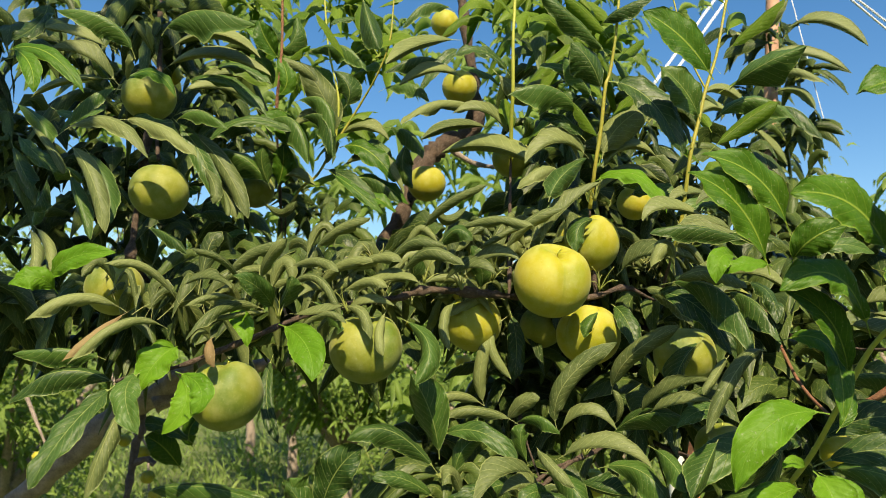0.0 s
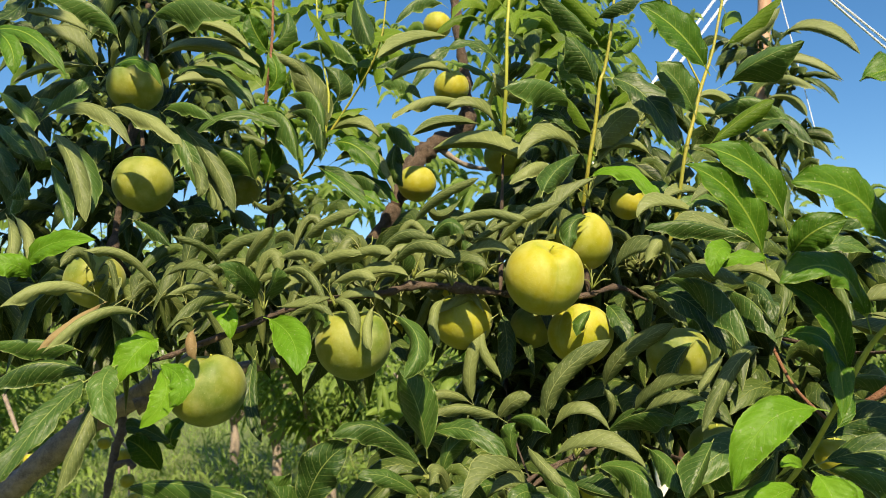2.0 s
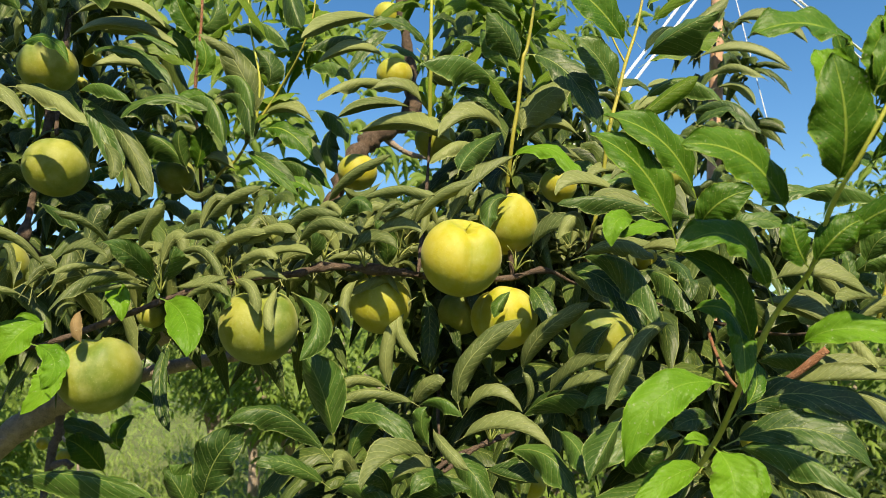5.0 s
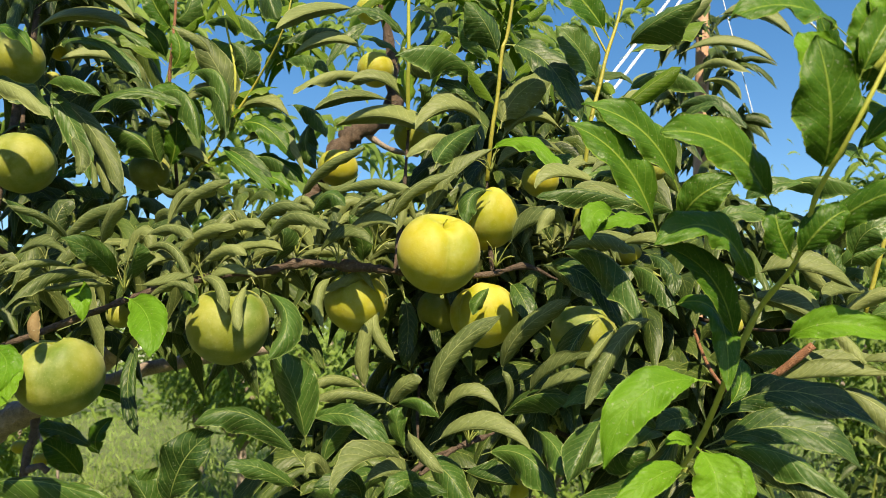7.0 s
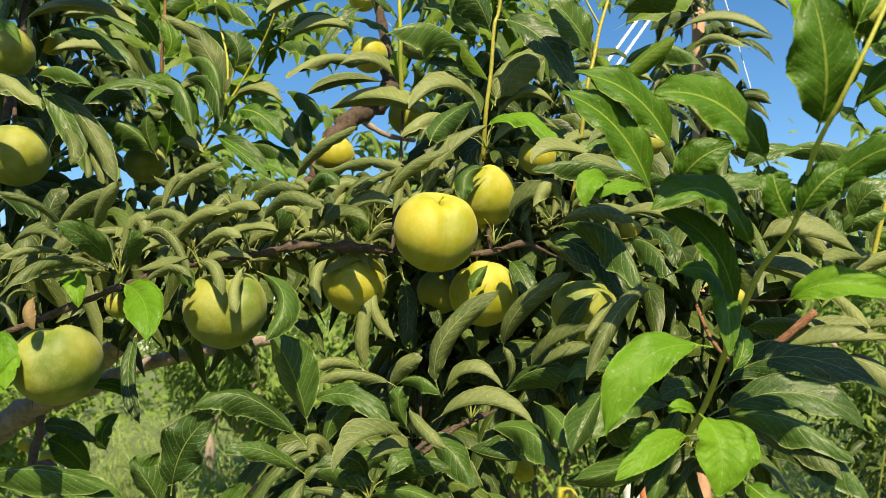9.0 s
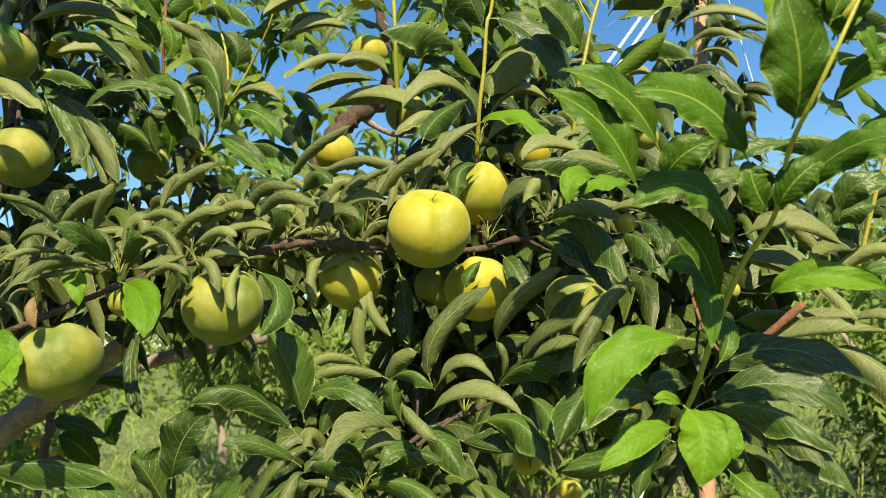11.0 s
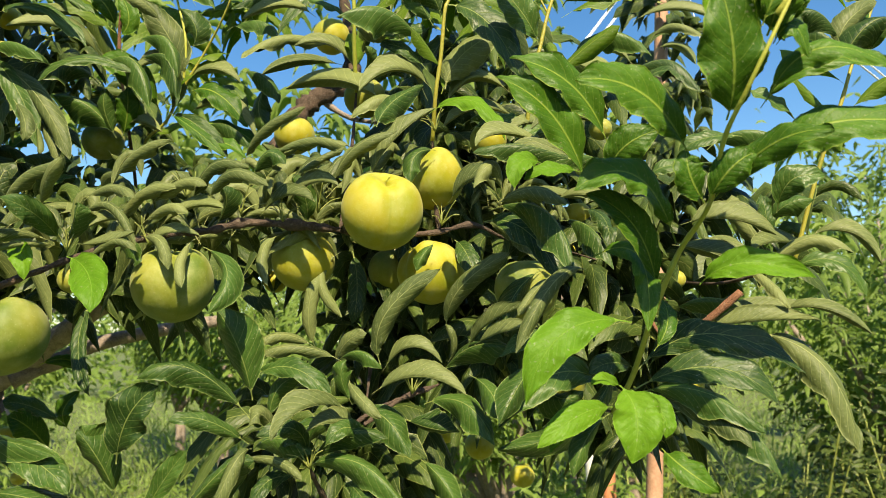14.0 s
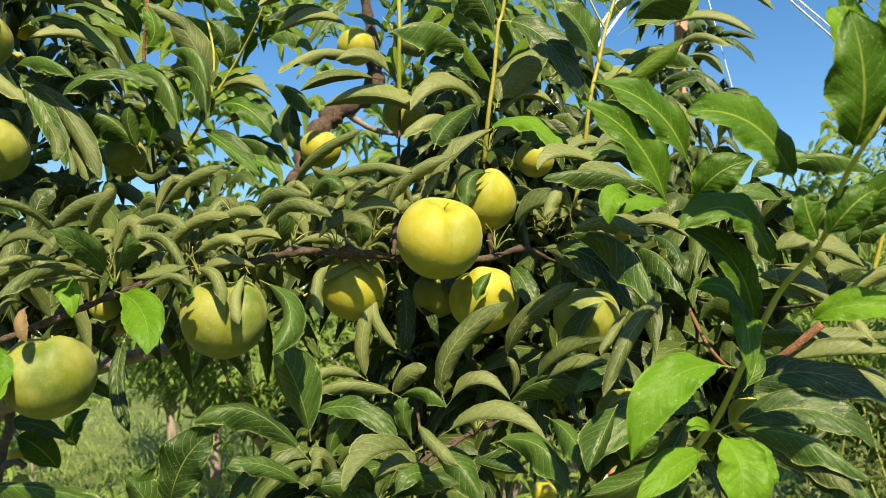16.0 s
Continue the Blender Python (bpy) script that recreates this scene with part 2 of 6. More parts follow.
def blade(base, mid, tip, width, turn, roll, rows, cols, rng, stalk=0.10, fold=0.0):
    """Points of a leaf blade: a curved midrib from base to tip, rolled or folded along it. turn: 0 faces the front, 90 faces up."""
    base, mid, tip = (np.array(p, float) for p in (base, mid, tip))
    ctrl = 2 * mid - 0.5 * (base + tip)
    front, up = np.array((0.0, -1.0, 0.0)), np.array((0.0, 0.0, 1.0))
    wob, ph = rng.uniform(0.03, 0.11), rng.uniform(0, 6.28)
    twist, dip = rng.uniform(-0.35, 0.35), rng.uniform(0.8, 1.2)
    pts, uvs = [], []
    for i in range(rows + 1):
        s = i / rows
        c = (1 - s) ** 2 * base + 2 * s * (1 - s) * ctrl + s * s * tip
        t = 2 * (1 - s) * (ctrl - base) + 2 * s * (tip - ctrl)
        t = t / max(np.linalg.norm(t), 1e-6)
        n0 = perpendicular(front, t)
        u0 = np.cross(t, n0)
        if np.dot(u0, up) < 0:
            u0 = -u0
        a = radians(turn) + twist * (s - 0.4)
        n = math.cos(a) * n0 + math.sin(a) * u0
        side = np.cross(n, t)
        q = max(0.0, (s - stalk) / (1 - stalk))
        half = 0.5 * width * (0.03 if q <= 0 else max(0.02, math.sin(math.pi * min(1.0, q) ** 0.93) ** 0.84))
        k = max(0.15, roll * dip * (0.45 + 0.75 * math.sin(math.pi * min(1, q + 0.05))))
        if rows > 20 and 0.1 < q < 0.95:
            half *= 1.0 + (0.014 if i % 2 else -0.014) + rng.uniform(-0.008, 0.008) + 0.03 * math.sin(s * 9 + ph)
        for j in range(cols + 1):
            x = 2 * j / cols - 1
            ang = x * k
            edge = width * (wob * math.sin(s * 17 + ph + x) + 0.025 * math.sin(s * 41 + 2 * ph + 2 * x)) * x * x * (1 if 0 < q < 1 else 0)
            p = c + side * (half * math.sin(ang) / k) - n * (half * (1 - math.cos(ang)) / k - edge - half * (fold * abs(x) + 0.10 * abs(x) * (1 - abs(x))))
            pts.append(p)
            uvs.append((j / cols, s))
    return pts, uvs


def grid_faces(rows, cols, start=0, flip=False):
    out = []
    for i in range(rows):
        for j in range(cols):
            a = start + i * (cols + 1) + j
            f = (a, a + 1, a + cols + 2, a + cols + 1)
            out.append(f[::-1] if flip else f)
    return out


TREE = tagged(new("plum_tree"), "leafy plum tree with curled dark green leaves and brown twigs", "tree")
RNG = random.Random(7)
KEEL = random.Random(8)
BEARERS = []


def leaf(kind, base, mid, tip, width, turn, roll):
    """One near leaf of the tree, with a paler underside a hair below its blade."""
    rows, cols = 34, 8
    fold = 0.0 if kind in "ob" else RNG.uniform(0.25, 0.65) if kind in "my" or RNG.random() < 0.4 else -RNG.uniform(0.4, 0.9)
    if kind == "o" and turn >= 25 and roll < 2.35 and KEEL.random() < 0.8:
        # folded along a sharp keel, so that one half of the matt underside shows above it
        turn, roll, fold = -KEEL.uniform(22, 48), KEEL.uniform(0.8, 1.2), -KEEL.uniform(0.9, 1.4)
        base, mid, tip = (np.array(p) - np.array((0, 0, width * f)) for p, f in ((base, 0.08), (mid, 0.20), (tip, 0.05)))
        width *= 0.58
    pts, uvs = blade(base, mid, tip, width, turn, roll, rows, cols, RNG, 0.10, fold)
    v = np.array(pts).reshape(rows + 1, cols + 1, 3)
    du, dv = np.gradient(v, axis=1), np.gradient(v, axis=0)
    nrm = np.cross(du, dv)
    nrm /= np.maximum(np.linalg.norm(nrm, axis=2, keepdims=True), 1e-9)
    low = v - nrm * 0.0003 if np.mean(nrm[:, cols // 2, 1]) < 0 else v + nrm * 0.0003
    count = (rows + 1) * (cols + 1)
    verts = np.concatenate([v.reshape(-1, 3), low.reshape(-1, 3)])
    faces = grid_faces(rows, cols) + grid_faces(rows, cols, count, True)
    ring = [j for j in range(cols + 1)] + [i * (cols + 1) + cols for i in range(1, rows + 1)]
    ring += [rows * (cols + 1) + j for j in range(cols - 1, -1, -1)] + [i * (cols + 1) for i in range(rows - 1, 0, -1)]
    rim = [(a, b, b + count, a + count) for a, b in zip(ring, ring[1:] + ring[:1])]
    slots = [0] * (rows * cols) + [1] * (rows * cols) + [0] * len(rim)
    under = LEAF["d"] if kind == "o" else LEAF[kind] if kind == "b" else UNDER
    return part("leaf", verts, faces + rim, [LEAF[kind], under], bearer(base), True, slots, uvs + uvs)


def tube(points, sides=10, steps=5, knob=0.12, seed=1):
    """A tapered, slightly knobbly tube along points (x, y, z, radius)."""
    rng = random.Random(seed)
    p = np.array(points, float)
    fine = []
    for i in range(len(p) - 1):
        a, b = p[i], p[i + 1]
        ta = (p[min(i + 1, len(p) - 1)] - p[max(i - 1, 0)]) / 2
        tb = (p[min(i + 2, len(p) - 1)] - p[i]) / 2
        for k in range(steps):
            s = k / steps
            fine.append((2 * s**3 - 3 * s * s + 1) * a + (s**3 - 2 * s * s + s) * ta + (3 * s * s - 2 * s**3) * b + (s**3 - s * s) * tb)
    fine.append(p[-1])
    fine = np.array(fine)
    verts, faces = [], []
    ref = np.array((0.31, -0.8, 0.5))
    for i, q in enumerate(fine):
        t = fine[min(i + 1, len(fine) - 1)][:3] - fine[max(i - 1, 0)][:3]
        t /= max(np.linalg.norm(t), 1e-6)
        x = perpendicular(ref, t)
        y = np.cross(t, x)
        swell = 1 + knob * rng.uniform(-1, 1) + (0.35 * knob * 5 if rng.random() < 0.12 else 0)
        for j in range(sides):
            a = 2 * math.pi * j / sides
            r = q[3] * swell * (1 + knob * 0.6 * rng.uniform(-1, 1))
            verts.append(q[:3] + (math.cos(a) * x + math.sin(a) * y) * r)
    n = len(fine)
    for i in range(n - 1):
        for j in range(sides):
            a, b = i * sides + j, i * sides + (j + 1) % sides
            faces.append((a, b, b + sides, a + sides))
    faces.append(tuple(range(sides))[::-1])
    faces.append(tuple((n - 1) * sides + j for j in range(sides)))
    return verts, faces


def limb(name, kind, points):
    knob = {"bark": 0.26, "limb": 0.12, "dead": 0.2}.get(kind, 0.05)
    verts, faces = tube(points, 10, 6, knob, len(points))
    words = {"bark": "rough reddish brown twig", "limb": "grey brown limb with lichen", "red": "reddish brown twig", "dead": "dark dead twig stub",
             "shoot": "yellow green young shoot", "green": "green young shoot"}[kind]
    ob = part(name, verts, faces, [BARK[kind]], TREE, label=words)
    BEARERS.append((ob, np.array([p[:3] for p in points], float)))
    return ob


def bearer(point, reach=0.085):
    """The limb that a leaf at this point grows on, or the tree where none is near."""
    best, far = TREE, reach
    for ob, line in BEARERS:
        d = np.min(np.linalg.norm(line - np.array(point), axis=1))
        if d < far:
            best, far = ob, d
    return best


def plum(kind, centre, radius, tilt, seam):
    """A plum with a seam, a stem hollow and a thin stem."""
    thing = tagged(new("plum"), "ripe yellow green plum with pale bloom, hanging on a twig" if kind == "ripe" else "green unripe plum with pale bloom, hanging on a twig",
                   "plum", "plums on the tree")
    thing.matrix_world = pose(*centre, tilt, tilt * 0.4) @ pose(0, 0, 0, 0, 0, seam)
    rows, cols = (28, 40) if radius > 0.02 else (16, 24)
    verts, faces = [], []
    for i in range(rows + 1):
        th = math.pi * i / rows
        for j in range(cols):
            ph = 2 * math.pi * j / cols
            d = min(ph, 2 * math.pi - ph)
            groove = (0.055 * math.exp(-d / 0.07) + 0.10 * math.exp(-(d / (0.30 + 0.5 * (1 - math.sin(th)))) ** 2)) * math.sin(th) ** 0.5 * (1 + 0.85 * math.cos(th))
            hollow = 0.22 * math.exp(-(th / 0.36) ** 2) + 0.17 * math.exp(-(th / 0.85) ** 2 - (d / 0.5) ** 2)
            point = 0.02 * math.exp(-((math.pi - th) / 0.15) ** 2)
            lobe = 0.06 * math.exp(-((ph - 0.8) / 0.6) ** 2 - ((th - 0.6) / 0.5) ** 2)
            r = radius * (1 - groove + lobe + 0.02 * math.cos(2 * ph) * math.sin(th))
            verts.append((r * math.sin(th) * math.cos(ph), r * math.sin(th) * math.sin(ph), radius * (0.96 * math.cos(th) - hollow + lobe - point)))
    for i in range(rows):
        for j in range(cols):
            a, b = i * cols + j, i * cols + (j + 1) % cols
            faces.append((a, b, b + cols, a + cols)[::-1])
    part("fruit", verts, faces, [PLUM[kind]], thing)
    top = radius * 0.72
    sv, sf = tube([(0, 0, top, 0.0009), (0.0005, 0.001, top + radius * 0.07, 0.0007), (0.001, 0.002, top + radius * 0.14, 0.0009)], 6, 3, 0.05)
    part("stem", sv, sf, [BARK["green"]], thing, label="thin green stem")
    return thing


def mass(name, leaves, material, rows=4, cols=2, parent=None, label="", seed=3, curl=(0.5, 1.9)):
    """Many small leaves in one mesh. leaves: rows of base, direction, length, width, droop, turn."""
    rng = np.random.RandomState(seed)
    count = len(leaves)
    base = np.array([tuple(r[0]) for r in leaves], float)
    way = np.array([tuple(r[1]) for r in leaves], float)
    length, width, droop, turn = (np.array([r[k] for r in leaves], float)[:, None] for k in (2, 3, 4, 5))
    way /= np.maximum(np.linalg.norm(way, axis=1, keepdims=True), 1e-6)
    down = np.array((0.0, 0.0, -1.0))
    tip = base + way * length + down * droop * length
    mid = base + way * length * 0.55 + down * droop * length * 0.10
    ctrl = 2 * mid - 0.5 * (base + tip)
    roll, fold = rng.uniform(*curl, (count, 1)), np.where(rng.rand(count, 1) < 0.33, 0.4, 0.0)
    wob, ph = rng.uniform(0.03, 0.11, (count, 1)), rng.uniform(0, 6.28, (count, 1))
    twist, dip = rng.uniform(-0.35, 0.35, (count, 1)), rng.uniform(0.8, 1.2, (count, 1))
    front, up, stalk = np.array((0.0, -1.0, 0.0)), np.array((0.0, 0.0, 1.0)), 0.12
    x = np.linspace(-1, 1, cols + 1)[None, :]
    verts, uvs = np.empty((count, rows + 1, cols + 1, 3)), np.empty((count, rows + 1, cols + 1, 2))
    for i in range(rows + 1):
        s = i / rows
        c = (1 - s) ** 2 * base + 2 * s * (1 - s) * ctrl + s * s * tip
        t = 2 * (1 - s) * (ctrl - base) + 2 * s * (tip - ctrl)
        t /= np.maximum(np.linalg.norm(t, axis=1, keepdims=True), 1e-6)
        n0 = front - t * (t @ front)[:, None]
        n0 /= np.maximum(np.linalg.norm(n0, axis=1, keepdims=True), 1e-6)
        u0 = np.cross(t, n0)
        u0 *= np.where(u0 @ up < 0, -1.0, 1.0)[:, None]
        a = np.radians(turn) + twist * (s - 0.4)
        n = np.cos(a) * n0 + np.sin(a) * u0
        side = np.cross(n, t)
        q = min(1.0, max(0.0, (s - stalk) / (1 - stalk)))
        half = 0.5 * width * (0.03 if q <= 0 else max(0.02, math.sin(math.pi * q ** 0.93) ** 0.84))
        k = np.maximum(0.15, roll * dip * (0.45 + 0.75 * math.sin(math.pi * min(1, q + 0.05))))
        edge = width * wob * np.sin(s * 17 + ph + x) * x * x * (1 if 0 < q < 1 else 0)
        across = half * np.sin(x * k) / k
        lift = half * (1 - np.cos(x * k)) / k - edge - half * (fold * abs(x) + 0.10 * abs(x) * (1 - abs(x)))
        verts[:, i] = c[:, None] + side[:, None] * across[..., None] - n[:, None] * lift[..., None]
        uvs[:, i, :, 0], uvs[:, i, :, 1] = (x + 1) / 2, s
    one = np.array(grid_faces(rows, cols))
    per = (rows + 1) * (cols + 1)
    faces = (one[None] + (np.arange(count) * per)[:, None, None]).reshape(-1, 4)
    ob = part(name, verts.reshape(-1, 3).tolist(), faces.tolist(), [material], parent, True, None, uvs.reshape(-1, 2), label)
    return tagged(ob, kind="stuff")


def sprig(rng, foot, way, length, count, size, spread=0.9):
    """Leaves set alternately along a shoot."""
    out = []
    foot, way = np.array(foot, float), np.array(way, float)
    way /= np.linalg.norm(way)
    a = perpendicular(np.array((0.3, -0.5, 0.8)), way)
    b = np.cross(way, a)
    for i in range(count):
        s = (i + 0.5) / count
        ang = i * 2.4 + rng.uniform(-0.5, 0.5)
        out_way = way * rng.uniform(0.25, 0.7) + (math.cos(ang) * a + math.sin(ang) * b) * spread
        length_leaf = size * rng.uniform(0.7, 1.15) * (0.75 + 0.4 * math.sin(math.pi * s))
        out.append((foot + way * length * s, out_way, length_leaf, length_leaf * rng.uniform(0.30, 0.42), rng.uniform(0.1, 0.6), rng.uniform(20, 70)))
    return out


# ---- ground and distance ----
def ground():
    """Rough meadow that reaches the horizon, with the orchard floor near by."""
    verts, faces = [], []
    rings = [0.0, 0.6, 1.2, 2, 3, 4.5, 6.5, 9, 13, 19, 28, 45, 80, 160, 400, 1200, 3000]
    sides = 48
    for i, r in enumerate(rings):
        for j in range(sides):
            a = 2 * math.pi * j / sides
            x, y = r * math.cos(a), r * math.sin(a)
            z = 0.08 * noise.noise((x * 0.7, y * 0.7, 0.3)) * min(1, r / 2)
            verts.append((x, y, z))
    for i in range(len(rings) - 1):
        for j in range(sides):
            a, b = i * sides + j, i * sides + (j + 1) % sides
            faces.append((a, a + sides, b + sides, b))
    return tagged(part("ground", verts, faces, [GROUND]), "grassy orchard ground in sun and shade", "ground", kind="structure")


ground()


def meadow():
    """Weeds and grass between the trees."""
    rng = random.Random(11)
    rows = []
    for _ in range(9500):
        d = 2.6 + 17 * rng.random() ** 1.6
        x = (rng.random() - 0.5) * (1.5 * d)
        tall = rng.uniform(0.10, 0.34) * (1 + 0.8 * max(0, noise.noise((x * 0.8, d * 0.8, 4.0))))
        foot = (x, d, -0.02)
        for _ in range(3):
            way = (rng.gauss(0, 0.45), rng.gauss(0, 0.45), 1)
            start = (foot[0] + rng.gauss(0, 0.05), foot[1] + rng.gauss(0, 0.05), rng.uniform(0, tall * 0.7))
            rows.append((start, way, tall * rng.uniform(0.5, 1.0), rng.uniform(0.012, 0.035), rng.uniform(0.0, 0.6), rng.uniform(0, 60)))
    return tagged(mass("meadow_grass", rows, GRASS, 3, 1), "tall sunlit grass and weeds between the trees", "grass")


meadow()


def far_tree(x, y, height, spread, seed, leaves, size, label, foliage=None):
    """An orchard tree behind: trunk, limbs and a loose crown of leafy shoots."""
    rng = random.Random(seed)
    tree = tagged(new("fruit_tree"), label, "tree", "orchard trees behind")
    tv, tf = tube([(x, y, -0.05, 0.06), (x + 0.03, y, 0.35, 0.05), (x - 0.02, y + 0.02, 0.7, 0.045)], 10, 5, 0.1, seed)
    part("trunk", tv, tf, [BARK["limb"]], tree)
    rows = []
    for k in range(7):
        a = k * 2 * math.pi / 7 + rng.uniform(-0.3, 0.3)
        reach, top = spread * rng.uniform(0.55, 1.0), height * rng.uniform(0.65, 1.0)
        pts = [(x, y, 0.62, 0.035), (x + 0.45 * reach * math.cos(a), y + 0.45 * reach * math.sin(a), 0.62 + 0.45 * (top - 0.62), 0.022),
               (x + reach * math.cos(a), y + reach * math.sin(a), top, 0.006)]
        lv, lf = tube(pts, 7, 5, 0.1, seed + k)
        part("limb", lv, lf, [BARK["limb"]], tree)
        for _ in range(leaves // 7 // 9):
            s = rng.uniform(0.2, 1.0)
            j = 0 if s < 0.5 else 1
            f = s * 2 - j
            p = [pts[j][i] + f * (pts[j + 1][i] - pts[j][i]) for i in range(3)]
            way = (rng.gauss(0, 0.7) + 0.4 * math.cos(a), rng.gauss(0, 0.7) + 0.4 * math.sin(a), rng.uniform(-0.2, 1.1))
            rows += sprig(rng, p, way, rng.uniform(0.2, 0.5), 9, size)
    mass("crown", rows, foliage or SUNLIT_FAR_MASS, 3, 2, tree, seed=seed)
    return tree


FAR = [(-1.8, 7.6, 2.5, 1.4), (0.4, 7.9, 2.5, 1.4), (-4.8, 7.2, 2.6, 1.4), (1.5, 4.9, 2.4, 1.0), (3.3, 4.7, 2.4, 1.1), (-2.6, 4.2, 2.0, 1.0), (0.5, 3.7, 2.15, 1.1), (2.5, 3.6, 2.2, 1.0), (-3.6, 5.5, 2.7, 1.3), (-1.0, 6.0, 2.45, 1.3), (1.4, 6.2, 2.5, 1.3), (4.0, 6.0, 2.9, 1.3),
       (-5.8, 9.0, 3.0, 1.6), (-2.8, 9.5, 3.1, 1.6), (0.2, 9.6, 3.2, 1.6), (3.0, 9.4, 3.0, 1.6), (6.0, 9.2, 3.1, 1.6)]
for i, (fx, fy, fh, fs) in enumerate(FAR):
    far_tree(fx, fy, fh, fs, 30 + i, 5400 if fy < 5 else 5000, 0.085 if fy < 5 else 0.12, "fruit tree behind the plum tree, sunlight put into its pale leaf colour")


def hedge():
    """Low far hedgerow across the end of the field."""
    rng = random.Random(4)
    rows = []
    for _ in range(7200):
        a = rng.uniform(-0.75, 0.75)
        d = rng.uniform(21, 26)
        top = 2.7 + 0.9 * noise.noise((a * 9, 0.4, 0.2))
        rows.append(((d * math.sin(a), d * math.cos(a), rng.uniform(0, max(0.6, top))), (rng.gauss(0, 1), rng.gauss(0, 1), rng.uniform(-0.2, 1)), rng.uniform(0.25, 0.5), rng.uniform(0.12, 0.25), 0.4, rng.uniform(0, 70)))
    return tagged(mass("hedgerow", rows, SUNLIT_FAR_MASS, 2, 2), "far green hedgerow at the end of the field", "hedge")


hedge()
def bush(x, y, height, spread, seed):
    """A low leafy bush of several stems."""
    rng = random.Random(seed)
    thing = tagged(new("bush"), "low leafy green bush in the orchard grass", "bush", "bushes in the grass")
    rows = []
    for k in range(5):
        a = rng.uniform(0, 6.28)
        tip = (x + spread * 0.6 * math.cos(a), y + spread * 0.6 * math.sin(a), height * rng.uniform(0.7, 1.0))
        sv, sf = tube([(x + rng.gauss(0, 0.03), y + rng.gauss(0, 0.03), -0.04, 0.008), (*[(p + q) / 2 for p, q in zip((x, y, 0.1), tip)], 0.006), (*tip, 0.003)], 6, 4, 0.08, seed + k)
        part("stem", sv, sf, [BARK["stalk"]], thing)
        for _ in range(9):
            f = rng.uniform(0.3, 1.0)
            p = (x + f * (tip[0] - x) + rng.gauss(0, 0.04), y + f * (tip[1] - y) + rng.gauss(0, 0.04), f * tip[2])
            rows += sprig(rng, p, (rng.gauss(0, 0.6), rng.gauss(0, 0.6), 1), rng.uniform(0.12, 0.3), 8, 0.07)
    # Right-hand bushes take the shade-darkened leaf colour, the rest the sunlit one.
    mass("foliage", rows, SHADED_MASS if x > 1.4 else SUNLIT_FAR_MASS, 3, 2, thing, seed=seed)
    return thing


for i, (bx, by, bh, bs) in enumerate([(-1.5, 2.6, 0.7, 0.35), (-0.75, 3.0, 0.6, 0.35), (-0.2, 3.4, 0.7, 0.4), (-2.0, 3.8, 0.75, 0.45), (-1.1, 4.4, 0.6, 0.45), (0.9, 2.7, 0.95, 0.4), (1.5, 2.9, 1.15, 0.45),
                                      (1.2, 3.9, 1.0, 0.5), (2.0, 3.4, 1.2, 0.5), (2.7, 4.4, 1.2, 0.6), (-2.9, 4.6, 1.0, 0.6), (0.4, 4.6, 0.9, 0.5), (-0.4, 5.0, 0.9, 0.5), (2.1, 5.4, 1.3, 0.6), (1.1, 2.3, 0.9, 0.35), (0.6, 3.0, 0.85, 0.4), (1.9, 2.6, 1.2, 0.4), (1.6, 4.6, 1.3, 0.6), (3.2, 5.2, 1.5, 0.7), (0.2, 2.4, 0.7, 0.35), (-0.5, 2.3, 0.7, 0.35)]):
    bush(bx, by, bh, bs, 90 + 9 * i)
# Trees outside the view, added to block low sky light around the crown.
SKY_BLOCKERS = [(-2.6, 0.6, 2.5, 1.1), (2.8, 0.8, 2.5, 1.1), (-2.2, -2.2, 2.4, 1.2), (0.1, -2.6, 2.3, 1.2), (2.4, -2.3, 2.4, 1.2), (-4.4, -1.0, 2.8, 1.3), (4.6, -0.8, 2.8, 1.3)]
for i, (fx, fy, fh, fs) in enumerate(SKY_BLOCKERS):
    far_tree(fx, fy, fh, fs, 60 + i, 2400, 0.17, "dense plum tree outside the view, added to block low sky light", SHADED_MASS)


# ---- the plum tree ----
def trunk():
    verts, faces = tube([(-0.95, 1.5, -0.05, 0.075), (-0.93, 1.48, 0.4, 0.06), (-0.86, 1.42, 0.8, 0.05), (-0.76, 1.36, 1.1, 0.036)], 14, 8, 0.08, 5)
    return part("trunk", verts, faces, [BARK["limb"]], TREE, label="grey brown trunk")


trunk()
limb("branch", "bark", [(-0.236, 0.560, 1.434, 0.0016), (-0.194, 0.560, 1.444, 0.0016), (-0.176, 0.565, 1.451, 0.0018), (-0.138, 0.570, 1.467, 0.0021), (-0.103, 0.590, 1.485, 0.0021), (-0.063, 0.600, 1.494, 0.0021), (-0.038, 0.610, 1.498, 0.0025), (-0.014, 0.625, 1.506, 0.0029), (0.030, 0.632, 1.504, 0.0029), (0.054, 0.650, 1.503, 0.0029), (0.094, 0.670, 1.501, 0.0029), (0.133, 0.690, 1.506, 0.0023), (0.166, 0.718, 1.516, 0.0026), (0.203, 0.740, 1.504, 0.0011), (0.264, 0.780, 1.498, 0.0009), (0.353, 0.850, 1.480, 0.0009)])
limb("shoot", "shoot", [(0.130, 0.690, 1.586, 0.0020), (0.133, 0.675, 1.622, 0.0018), (0.138, 0.670, 1.654, 0.0017), (0.142, 0.665, 1.692, 0.0016), (0.146, 0.665, 1.704, 0.0015), (0.151, 0.660, 1.735, 0.0013), (0.155, 0.660, 1.771, 0.0012), (0.165, 0.660, 1.861, 0.0010)])
